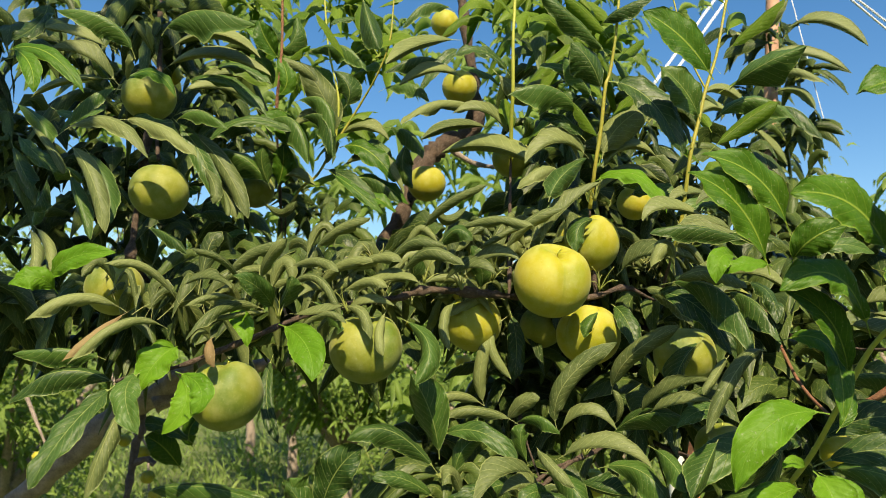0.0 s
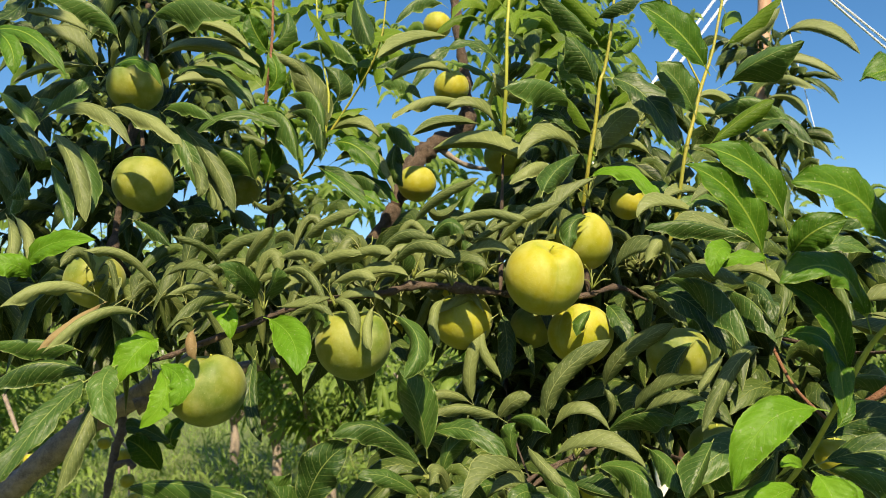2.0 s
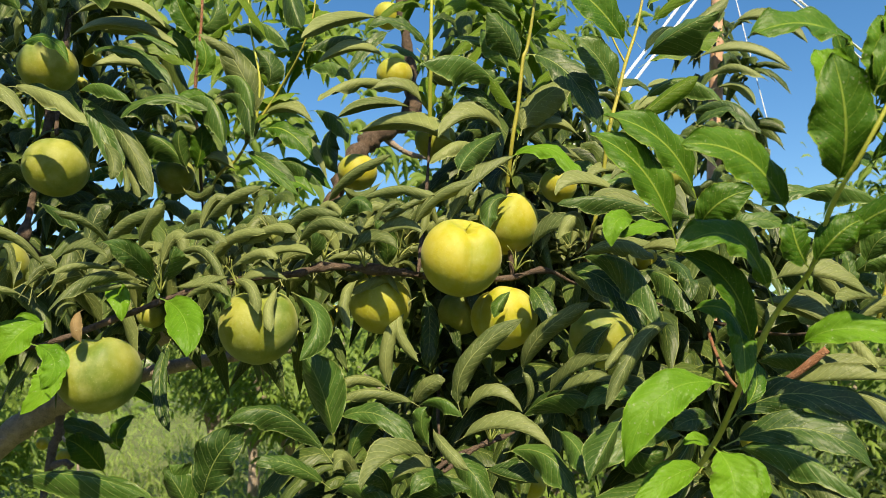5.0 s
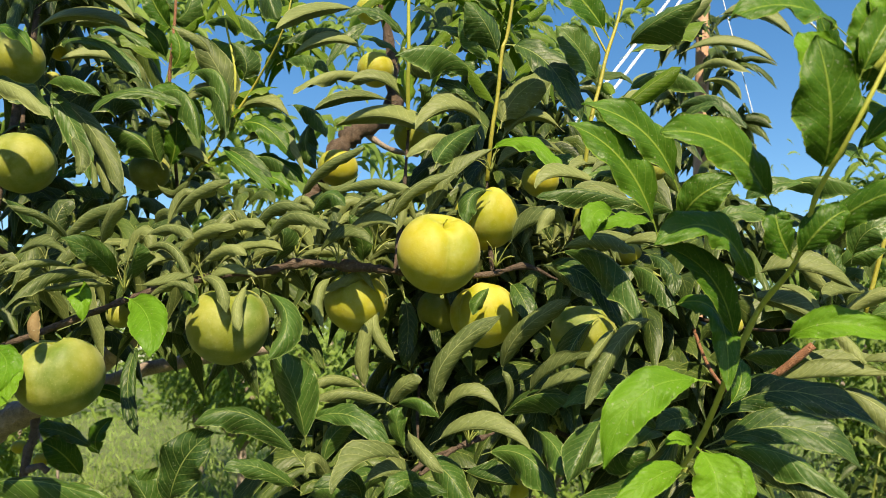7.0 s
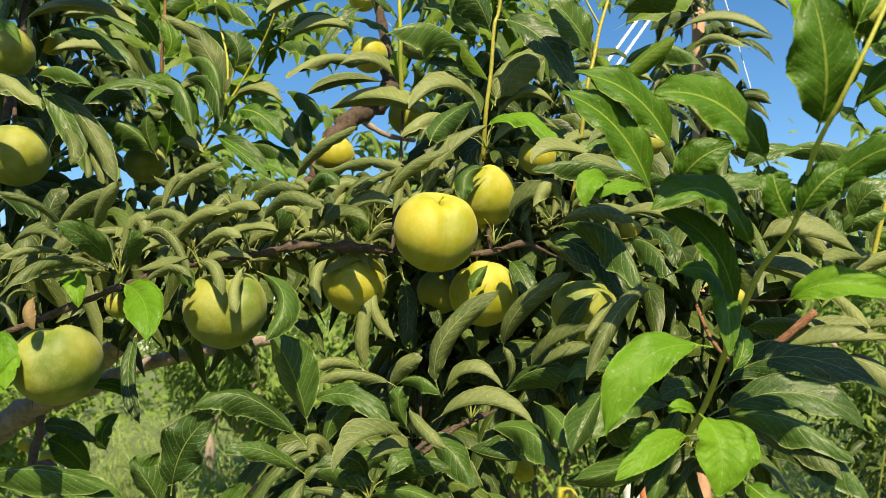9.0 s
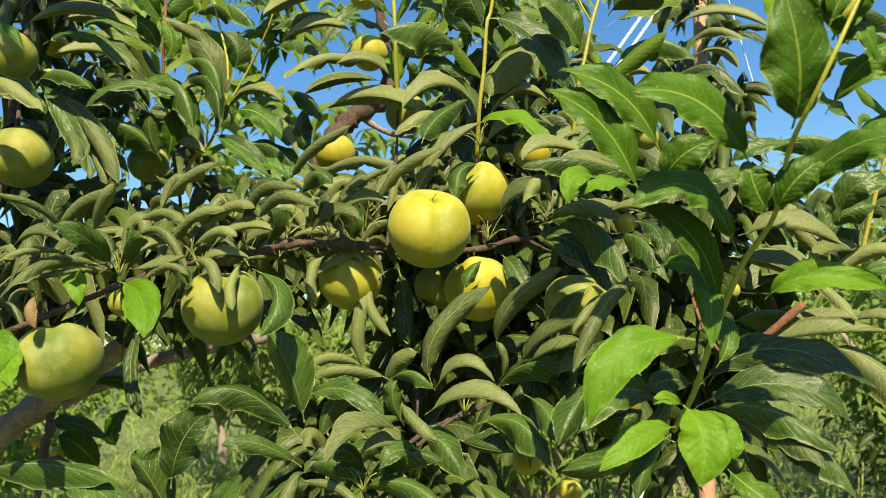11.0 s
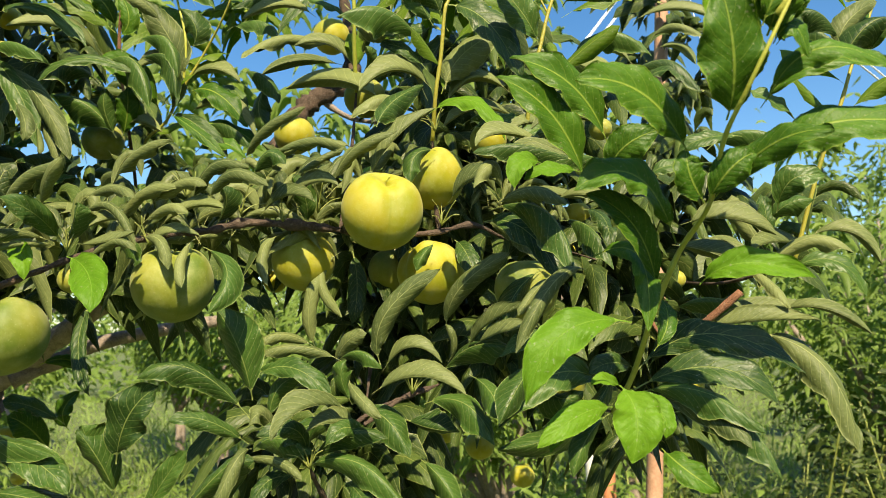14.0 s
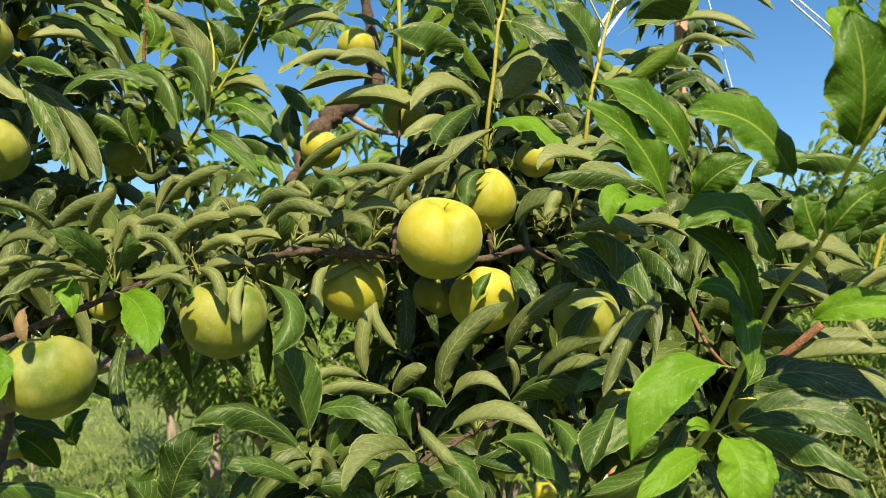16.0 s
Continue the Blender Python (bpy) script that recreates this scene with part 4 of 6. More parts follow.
leaf("d", (-0.129, 0.860, 1.739), (-0.121, 0.849, 1.759), (-0.139, 0.850, 1.782), 0.0328, 0, 0.85)
leaf("o", (-0.146, 0.880, 1.708), (-0.164, 0.864, 1.732), (-0.187, 0.860, 1.718), 0.0339, 35, 1.9)
leaf("o", (-0.166, 0.880, 1.738), (-0.144, 0.864, 1.713), (-0.148, 0.860, 1.673), 0.0294, 10, 1.9)
leaf("o", (-0.137, 0.870, 1.708), (-0.107, 0.859, 1.723), (-0.074, 0.860, 1.702), 0.0324, 30, 1.8)
leaf("d", (-0.183, 0.870, 1.808), (-0.134, 0.854, 1.816), (-0.101, 0.850, 1.781), 0.0277, 30, 1.25)
leaf("m", (-0.137, 0.880, 1.697), (-0.101, 0.864, 1.690), (-0.066, 0.860, 1.650), 0.0343, 25, 1.05)
leaf("d", (-0.151, 0.860, 1.667), (-0.113, 0.844, 1.646), (-0.082, 0.840, 1.611), 0.0241, 15, 0.75)
leaf("m", (-0.128, 0.880, 1.660), (-0.089, 0.874, 1.654), (-0.052, 0.880, 1.628), 0.0319, 30, 1.25)
leaf("d", (-0.223, 0.900, 1.651), (-0.231, 0.884, 1.680), (-0.227, 0.880, 1.702), 0.0349, 0, 1.05)
leaf("m", (-0.216, 0.900, 1.651), (-0.205, 0.884, 1.677), (-0.205, 0.880, 1.704), 0.0349, 0, 1.05)
leaf("d", (-0.224, 0.900, 1.653), (-0.250, 0.884, 1.685), (-0.286, 0.880, 1.695), 0.0394, 20, 0.95)
leaf("o", (-0.210, 0.900, 1.658), (-0.194, 0.879, 1.670), (-0.161, 0.870, 1.650), 0.0284, 40, 1.8)
leaf("o", (-0.231, 0.900, 1.637), (-0.204, 0.879, 1.617), (-0.183, 0.870, 1.631), 0.0212, -20, 1.8)
leaf("m", (-0.309, 0.900, 1.645), (-0.322, 0.894, 1.648), (-0.347, 0.900, 1.630), 0.0325, 30, 1.05)
leaf("d", (-0.264, 0.900, 1.622), (-0.295, 0.894, 1.629), (-0.331, 0.900, 1.617), 0.0305, 40, 1.15)
leaf("o", (-0.104, 0.600, 1.533), (-0.081, 0.579, 1.550), (-0.054, 0.570, 1.556), 0.0246, 35, 2.7)
leaf("o", (-0.160, 0.560, 1.508), (-0.139, 0.544, 1.526), (-0.114, 0.540, 1.533), 0.0245, 35, 2.7)
leaf("o", (-0.134, 0.560, 1.506), (-0.122, 0.539, 1.522), (-0.107, 0.530, 1.534), 0.0232, 0, 1.9)
leaf("o", (-0.142, 0.540, 1.501), (-0.145, 0.514, 1.517), (-0.163, 0.500, 1.523), 0.0182, 35, 2.7)
leaf("m", (-0.243, 0.880, 1.799), (-0.222, 0.864, 1.819), (-0.251, 0.860, 1.840), 0.0306, 10, 1.05)
leaf("d", (-0.215, 0.870, 1.815), (-0.192, 0.859, 1.823), (-0.188, 0.860, 1.854), 0.0304, 10, 1.05)
leaf("m", (-0.218, 0.880, 1.770), (-0.227, 0.864, 1.795), (-0.246, 0.860, 1.803), 0.0304, 10, 1.05)
leaf("d", (-0.209, 0.870, 1.822), (-0.218, 0.859, 1.836), (-0.245, 0.860, 1.850), 0.0279, 10, 1.05)
leaf("o", (0.010, 0.800, 1.799), (-0.031, 0.764, 1.783), (-0.065, 0.740, 1.747), 0.0347, 35, 1.8)
leaf("d", (0.059, 0.700, 1.716), (0.035, 0.684, 1.734), (0.006, 0.680, 1.729), 0.0197, 35, 0.95)
leaf("o", (0.013, 0.820, 1.760), (-0.018, 0.794, 1.765), (-0.055, 0.780, 1.739), 0.0290, 40, 1.9)
leaf("d", (-0.011, 0.840, 1.787), (-0.041, 0.824, 1.787), (-0.076, 0.820, 1.767), 0.0266, 40, 1.25)
leaf("o", (0.043, 0.800, 1.711), (-0.009, 0.774, 1.718), (-0.051, 0.760, 1.689), 0.0302, 40, 1.9)
leaf("d", (-0.085, 0.840, 1.752), (-0.049, 0.824, 1.756), (-0.025, 0.820, 1.733), 0.0240, 35, 0.95)
leaf("o", (0.048, 0.780, 1.690), (0.004, 0.759, 1.691), (-0.029, 0.750, 1.670), 0.0245, 40, 2.2)
leaf("o", (0.088, 0.700, 1.629), (0.042, 0.724, 1.664), (-0.009, 0.760, 1.660), 0.0490, 40, 1.8)
leaf("o", (0.130, 0.690, 1.635), (0.100, 0.669, 1.649), (0.069, 0.660, 1.622), 0.0350, 30, 1.9)
leaf("d", (0.085, 0.620, 1.578), (0.098, 0.634, 1.603), (0.123, 0.660, 1.625), 0.0251, 0, 0.85)
leaf("o", (0.101, 0.680, 1.619), (0.083, 0.664, 1.617), (0.062, 0.660, 1.598), 0.0242, 40, 1.9)
leaf("d", (0.123, 0.670, 1.663), (0.092, 0.649, 1.687), (0.053, 0.640, 1.676), 0.0337, 30, 1.05)
leaf("d", (0.139, 0.670, 1.688), (0.128, 0.654, 1.709), (0.110, 0.650, 1.728), 0.0352, 5, 0.75)
leaf("d", (0.132, 0.670, 1.681), (0.118, 0.664, 1.704), (0.106, 0.670, 1.723), 0.0228, 5, 0.85)
leaf("d", (0.144, 0.660, 1.695), (0.176, 0.644, 1.672), (0.201, 0.640, 1.623), 0.0403, 20, 0.85)
leaf("o", (0.142, 0.690, 1.632), (0.157, 0.689, 1.662), (0.194, 0.700, 1.689), 0.0441, 5, 1.27)
leaf("d", (0.126, 0.680, 1.646), (0.105, 0.674, 1.663), (0.086, 0.680, 1.668), 0.0191, 20, 1.15)
leaf("d", (0.068, 0.720, 1.658), (0.076, 0.704, 1.667), (0.072, 0.700, 1.676), 0.0165, 0, 1.15)
leaf("o", (0.045, 0.800, 1.763), (0.080, 0.794, 1.736), (0.104, 0.800, 1.758), 0.0393, 10, 1.27)
leaf("d", (0.080, 0.750, 1.706), (0.102, 0.744, 1.712), (0.129, 0.750, 1.712), 0.0295, 20, 1.05)
leaf("y", (0.127, 0.670, 1.604), (0.163, 0.651, 1.608), (0.187, 0.645, 1.573), 0.0246, 35, 1)
leaf("o", (0.077, 0.640, 1.542), (0.098, 0.634, 1.577), (0.131, 0.640, 1.600), 0.0267, 25, 2.1)
leaf("o", (0.007, 0.600, 1.549), (0.038, 0.579, 1.558), (0.069, 0.570, 1.549), 0.0240, 40, 2.7)
leaf("o", (-0.019, 0.640, 1.556), (-0.001, 0.614, 1.575), (0.034, 0.600, 1.588), 0.0227, 30, 2.7)
leaf("o", (0.049, 0.640, 1.536), (0.067, 0.624, 1.562), (0.101, 0.620, 1.575), 0.0261, 25, 2.6)
leaf("o", (0.025, 0.600, 1.535), (0.045, 0.594, 1.548), (0.063, 0.600, 1.557), 0.0202, 35, 2.7)
leaf("d", (-0.005, 0.600, 1.533), (0.009, 0.584, 1.549), (0.023, 0.580, 1.540), 0.0233, 20, 1.05)
leaf("o", (-0.045, 0.590, 1.511), (-0.026, 0.569, 1.537), (0.002, 0.560, 1.533), 0.0233, 30, 2.6)
leaf("o", (-0.031, 0.580, 1.511), (-0.011, 0.559, 1.530), (0.017, 0.550, 1.518), 0.0243, 30, 2.4)
leaf("d", (0.132, 0.665, 1.571), (0.114, 0.649, 1.562), (0.111, 0.645, 1.539), 0.0228, 0, 1.25)
leaf("d", (0.228, 0.600, 1.665), (0.243, 0.574, 1.674), (0.272, 0.560, 1.684), 0.0315, 10, 0.75)
leaf("d", (0.217, 0.640, 1.651), (0.200, 0.624, 1.673), (0.179, 0.620, 1.693), 0.0323, 5, 0.75)
leaf("m", (0.239, 0.530, 1.536), (0.212, 0.509, 1.570), (0.172, 0.500, 1.585), 0.0316, 15, 0.85)
leaf("m", (0.224, 0.530, 1.509), (0.199, 0.509, 1.551), (0.163, 0.500, 1.573), 0.0314, 15, 0.85)
leaf("m", (0.260, 0.450, 1.509), (0.230, 0.429, 1.537), (0.193, 0.420, 1.542), 0.0344, 15, 0.85)
leaf("m", (0.234, 0.520, 1.516), (0.242, 0.504, 1.530), (0.263, 0.500, 1.539), 0.0272, 5, 0.85)
leaf("m", (0.266, 0.415, 1.519), (0.263, 0.396, 1.543), (0.256, 0.390, 1.578), 0.0366, 0, 0.75)
leaf("m", (0.288, 0.420, 1.592), (0.253, 0.404, 1.599), (0.221, 0.400, 1.590), 0.0295, 30, 0.95)
leaf("y", (0.274, 0.405, 1.546), (0.260, 0.397, 1.568), (0.254, 0.400, 1.584), 0.0223, 5, 0.5)
leaf("m", (0.280, 0.400, 1.561), (0.288, 0.394, 1.580), (0.305, 0.400, 1.600), 0.0228, 5, 0.85)
leaf("m", (0.262, 0.438, 1.482), (0.251, 0.427, 1.493), (0.250, 0.428, 1.507), 0.0259, 10, 1.05)
leaf("m", (0.263, 0.438, 1.482), (0.271, 0.425, 1.497), (0.284, 0.425, 1.505), 0.0259, 10, 1.05)
leaf("m", (0.270, 0.450, 1.484), (0.289, 0.419, 1.507), (0.311, 0.400, 1.509), 0.0212, 20, 0.95)
leaf("d", (0.341, 0.620, 1.557), (0.369, 0.604, 1.568), (0.402, 0.600, 1.552), 0.0221, 30, 1.15)
leaf("d", (0.286, 0.600, 1.531), (0.304, 0.594, 1.539), (0.332, 0.600, 1.533), 0.0195, 30, 1.25)
leaf("m", (0.259, 0.475, 1.466), (0.232, 0.457, 1.501), (0.197, 0.450, 1.492), 0.0311, 25, 1.05)
leaf("m", (0.252, 0.490, 1.437), (0.236, 0.474, 1.475), (0.208, 0.470, 1.494), 0.0224, 10, 0.85)
leaf("o", (0.298, 0.570, 1.493), (0.326, 0.554, 1.498), (0.356, 0.550, 1.481), 0.0308, 35, 1.8)
leaf("o", (0.298, 0.590, 1.482), (0.321, 0.574, 1.478), (0.345, 0.570, 1.458), 0.0360, 25, 1.8)
leaf("y", (0.269, 0.470, 1.442), (0.288, 0.454, 1.452), (0.324, 0.450, 1.443), 0.0202, 25, 0.7)
leaf("o", (0.317, 0.600, 1.420), (0.348, 0.579, 1.427), (0.392, 0.570, 1.424), 0.0233, 40, 1.9)
leaf("o", (0.333, 0.620, 1.429), (0.366, 0.604, 1.437), (0.408, 0.600, 1.434), 0.0209, 40, 1.9)
leaf("d", (0.258, 0.560, 1.391), (0.301, 0.539, 1.415), (0.357, 0.530, 1.389), 0.0321, 35, 0.95)
leaf("d", (0.253, 0.550, 1.380), (0.298, 0.529, 1.394), (0.334, 0.520, 1.371), 0.0298, 30, 0.85)
leaf("d", (0.256, 0.550, 1.378), (0.286, 0.519, 1.380), (0.314, 0.500, 1.357), 0.0224, 30, 0.85)
leaf("o", (0.264, 0.550, 1.373), (0.291, 0.519, 1.368), (0.306, 0.500, 1.348), 0.0236, 20, 1.27)
leaf("y", (0.230, 0.470, 1.422), (0.189, 0.454, 1.417), (0.167, 0.450, 1.381), 0.0261, 25, 0.6)
leaf("y", (0.228, 0.510, 1.373), (0.203, 0.489, 1.371), (0.177, 0.480, 1.355), 0.0189, 20, 0.7)
leaf("y", (0.236, 0.520, 1.384), (0.223, 0.504, 1.390), (0.213, 0.500, 1.387), 0.0096, 30, 0.6)
leaf("d", (0.269, 0.570, 1.392), (0.283, 0.554, 1.414), (0.304, 0.550, 1.423), 0.0212, 15, 0.95)
leaf("m", (0.261, 0.530, 1.405), (0.272, 0.534, 1.422), (0.275, 0.550, 1.438), 0.0152, 5, 1.05)
leaf("o", (0.223, 0.540, 1.458), (0.197, 0.519, 1.448), (0.171, 0.510, 1.406), 0.0242, 10, 2.2)
leaf("o", (0.201, 0.550, 1.455), (0.187, 0.534, 1.443), (0.176, 0.530, 1.429), 0.0194, 5, 2.2)
leaf("m", (0.223, 0.520, 1.464), (0.243, 0.494, 1.461), (0.242, 0.480, 1.417), 0.0259, 25, 1.25)
leaf("d", (0.167, 0.600, 1.508), (0.202, 0.564, 1.501), (0.216, 0.540, 1.452), 0.0305, 25, 1.25)
leaf("d", (0.165, 0.620, 1.503), (0.193, 0.594, 1.492), (0.216, 0.580, 1.451), 0.0291, 20, 1.25)
leaf("o", (0.177, 0.590, 1.515), (0.168, 0.574, 1.536), (0.154, 0.570, 1.519), 0.0264, 10, 2.2)
leaf("o", (0.139, 0.620, 1.520), (0.154, 0.594, 1.535), (0.171, 0.580, 1.528), 0.0282, 30, 2.2)
leaf("o", (0.169, 0.580, 1.507), (0.192, 0.554, 1.515), (0.212, 0.540, 1.501), 0.0267, 35, 2.2)
leaf("y", (0.188, 0.490, 1.516), (0.173, 0.474, 1.514), (0.168, 0.470, 1.498), 0.0174, 20, 0.8)
leaf("y", (0.210, 0.490, 1.511), (0.190, 0.479, 1.511), (0.175, 0.480, 1.505), 0.0138, 35, 0.8)
leaf("d", (0.233, 0.580, 1.537), (0.189, 0.569, 1.549), (0.154, 0.570, 1.544), 0.0212, 35, 1.25)
leaf("o", (0.233, 0.600, 1.551), (0.203, 0.594, 1.553), (0.179, 0.600, 1.553), 0.0227, 35, 1.9)
leaf("o", (-0.144, 0.550, 1.492), (-0.157, 0.529, 1.495), (-0.173, 0.520, 1.486), 0.0131, 40, 2.7)
leaf("o", (-0.129, 0.570, 1.485), (-0.153, 0.539, 1.489), (-0.171, 0.520, 1.463), 0.0215, 35, 2.7)
leaf("o", (-0.132, 0.580, 1.484), (-0.144, 0.554, 1.484), (-0.173, 0.540, 1.475), 0.0131, 40, 2.7)
leaf("o", (-0.164, 0.550, 1.467), (-0.168, 0.534, 1.469), (-0.172, 0.530, 1.461), 0.0156, 20, 2.6)
leaf("b", (-0.159, 0.540, 1.466), (-0.159, 0.529, 1.457), (-0.154, 0.530, 1.445), 0.0123, 0, 1.4)
leaf("d", (-0.124, 0.570, 1.485), (-0.128, 0.539, 1.500), (-0.141, 0.520, 1.507), 0.0195, 20, 0.95)
leaf("d", (-0.126, 0.580, 1.484), (-0.114, 0.564, 1.500), (-0.110, 0.560, 1.511), 0.0179, 5, 0.85)
leaf("y", (-0.163, 0.575, 1.482), (-0.144, 0.556, 1.477), (-0.138, 0.550, 1.459), 0.0168, 10, 0.7)
leaf("y", (-0.121, 0.570, 1.476), (-0.094, 0.541, 1.461), (-0.085, 0.525, 1.436), 0.0267, 10, 0.6)
leaf("d", (-0.159, 0.700, 1.453), (-0.157, 0.674, 1.416), (-0.141, 0.660, 1.378), 0.0236, 0, 1.55)
leaf("o", (-0.120, 0.585, 1.505), (-0.093, 0.569, 1.511), (-0.074, 0.565, 1.482), 0.0212, 30, 2.4)
leaf("o", (-0.080, 0.590, 1.499), (-0.056, 0.571, 1.510), (-0.040, 0.565, 1.503), 0.0198, 35, 2.4)
leaf("o", (-0.076, 0.580, 1.489), (-0.058, 0.565, 1.485), (-0.051, 0.562, 1.465), 0.0194, 20, 1.9)
leaf("o", (-0.042, 0.585, 1.488), (-0.046, 0.567, 1.470), (-0.042, 0.562, 1.453), 0.0149, 0, 1.9)
leaf("d", (-0.031, 0.570, 1.481), (-0.008, 0.544, 1.461), (-0.016, 0.530, 1.434), 0.0227, 5, 1.15)
leaf("d", (-0.002, 0.595, 1.376), (-0.008, 0.579, 1.411), (-0.023, 0.575, 1.440), 0.0345, 0, 0.75)
leaf("d", (-0.000, 0.580, 1.365), (-0.034, 0.559, 1.400), (-0.065, 0.550, 1.395), 0.0237, 35, 1.05)
leaf("d", (-0.088, 0.580, 1.338), (-0.075, 0.564, 1.370), (-0.055, 0.560, 1.389), 0.0340, 5, 0.75)
leaf("d", (-0.003, 0.590, 1.347), (-0.027, 0.569, 1.366), (-0.048, 0.560, 1.367), 0.0199, 35, 1.15)
leaf("d", (-0.231, 0.600, 1.347), (-0.174, 0.569, 1.359), (-0.113, 0.550, 1.348), 0.0252, 40, 0.85)
leaf("d", (-0.102, 0.600, 1.334), (-0.108, 0.584, 1.353), (-0.111, 0.580, 1.364), 0.0230, 5, 0.85)
leaf("y", (-0.169, 0.500, 1.443), (-0.146, 0.484, 1.433), (-0.150, 0.480, 1.417), 0.0183, 10, 0.7)
leaf("o", (0.033, 0.660, 1.411), (0.029, 0.649, 1.438), (0.037, 0.650, 1.469), 0.0242, 0, 1.9)
leaf("o", (0.054, 0.660, 1.487), (0.038, 0.649, 1.464), (0.055, 0.650, 1.434), 0.0226, 0, 1.9)
leaf("d", (0.058, 0.720, 1.495), (0.063, 0.704, 1.462), (0.059, 0.700, 1.430), 0.0243, 0, 1.15)
leaf("o", (0.051, 0.655, 1.500), (0.025, 0.641, 1.501), (-0.001, 0.640, 1.484), 0.0195, 40, 2.2)
leaf("o", (0.010, 0.630, 1.497), (0.000, 0.614, 1.482), (0.005, 0.610, 1.457), 0.0164, 5, 1.9)
leaf("d", (0.129, 0.648, 1.492), (0.119, 0.635, 1.480), (0.114, 0.635, 1.468), 0.0145, 0, 0.95)
leaf("o", (0.087, 0.600, 1.398), (0.091, 0.584, 1.433), (0.130, 0.580, 1.464), 0.0283, 10, 1.8)
leaf("o", (0.136, 0.640, 1.423), (0.146, 0.614, 1.453), (0.182, 0.600, 1.477), 0.0339, 10, 1.8)
leaf("o", (0.137, 0.640, 1.398), (0.141, 0.629, 1.413), (0.135, 0.630, 1.427), 0.0158, 0, 1.9)
leaf("d", (0.147, 0.690, 1.499), (0.156, 0.669, 1.483), (0.162, 0.660, 1.457), 0.0250, 5, 1.05)
leaf("o", (0.149, 0.610, 1.409), (0.167, 0.584, 1.432), (0.196, 0.570, 1.438), 0.0215, 30, 2.1)
leaf("o", (0.154, 0.600, 1.412), (0.172, 0.579, 1.423), (0.195, 0.570, 1.423), 0.0189, 40, 2.1)
leaf("d", (0.130, 0.630, 1.388), (0.154, 0.604, 1.410), (0.184, 0.590, 1.406), 0.0245, 30, 0.95)
leaf("o", (0.088, 0.610, 1.395), (0.108, 0.594, 1.414), (0.130, 0.590, 1.400), 0.0194, 35, 2.1)
leaf("o", (0.059, 0.620, 1.400), (0.025, 0.609, 1.413), (-0.005, 0.610, 1.404), 0.0207, 40, 2.4)
leaf("d", (0.055, 0.610, 1.401), (0.073, 0.594, 1.408), (0.088, 0.590, 1.396), 0.0178, 35, 1.35)
leaf("o", (0.033, 0.660, 1.411), (0.009, 0.644, 1.422), (-0.011, 0.640, 1.413), 0.0230, 35, 2.4)
leaf("d", (-0.003, 0.600, 1.392), (0.029, 0.579, 1.398), (0.056, 0.570, 1.376), 0.0232, 30, 1.05)
leaf("d", (0.009, 0.600, 1.360), (0.016, 0.594, 1.384), (0.035, 0.600, 1.393), 0.0219, 5, 1.05)
leaf("o", (0.051, 0.640, 1.399), (0.061, 0.624, 1.415), (0.076, 0.620, 1.421), 0.0222, 10, 1.6)
leaf("d", (0.066, 0.610, 1.370), (0.059, 0.599, 1.390), (0.063, 0.600, 1.402), 0.0179, 0, 1.05)
leaf("o", (0.068, 0.560, 1.390), (0.075, 0.539, 1.382), (0.090, 0.530, 1.368), 0.0199, 15, 1.9)
leaf("o", (0.082, 0.570, 1.382), (0.113, 0.549, 1.397), (0.143, 0.540, 1.381), 0.0261, 35, 1.9)
leaf("d", (0.117, 0.600, 1.370), (0.144, 0.574, 1.372), (0.162, 0.560, 1.346), 0.0269, 25, 0.95)
leaf("d", (0.104, 0.620, 1.358), (0.120, 0.604, 1.353), (0.142, 0.600, 1.350), 0.0222, -20, 0.95)
leaf("d", (0.148, 0.570, 1.391), (0.159, 0.544, 1.381), (0.162, 0.530, 1.366), 0.0215, 10, 1.05)
leaf("d", (0.188, 0.540, 1.399), (0.174, 0.519, 1.387), (0.160, 0.510, 1.365), 0.0224, 5, 0.95)
leaf("o", (0.069, 0.560, 1.373), (0.044, 0.534, 1.380), (0.025, 0.520, 1.359), 0.0250, 30, 2.1)
leaf("d", (0.073, 0.590, 1.368), (0.092, 0.569, 1.363), (0.107, 0.560, 1.340), 0.0265, 15, 0.85)
leaf("o", (0.017, 0.600, 1.341), (0.009, 0.579, 1.367), (0.001, 0.570, 1.361), 0.0252, 20, 2.1)
leaf("d", (-0.003, 0.600, 1.341), (0.018, 0.579, 1.352), (0.043, 0.570, 1.342), 0.0243, 35, 1.25)
leaf("d", (0.058, 0.600, 1.353), (0.040, 0.579, 1.360), (0.023, 0.570, 1.347), 0.0244, 30, 1.25)
leaf("d", (0.194, 0.580, 1.396), (0.204, 0.564, 1.376), (0.222, 0.560, 1.379), 0.0264, 20, 1.05)
leaf("d", (0.243, 0.580, 1.381), (0.202, 0.554, 1.391), (0.163, 0.540, 1.359), 0.0314, 25, 1.15)
leaf("d", (0.264, 0.580, 1.392), (0.242, 0.564, 1.397), (0.226, 0.560, 1.390), 0.0201, 20, 1.15)
leaf("o", (-0.193, 0.560, 1.490), (-0.208, 0.534, 1.515), (-0.231, 0.520, 1.515), 0.0225, 30, 2.6)
leaf("y", (-0.280, 0.540, 1.503), (-0.258, 0.524, 1.519), (-0.223, 0.520, 1.523), 0.0214, 10, 0.8)
leaf("y", (-0.273, 0.540, 1.496), (-0.280, 0.524, 1.506), (-0.297, 0.520, 1.501), 0.0214, 20, 0.8)
leaf("o", (-0.222, 0.540, 1.483), (-0.246, 0.514, 1.493), (-0.272, 0.500, 1.474), 0.0234, 35, 2.7)
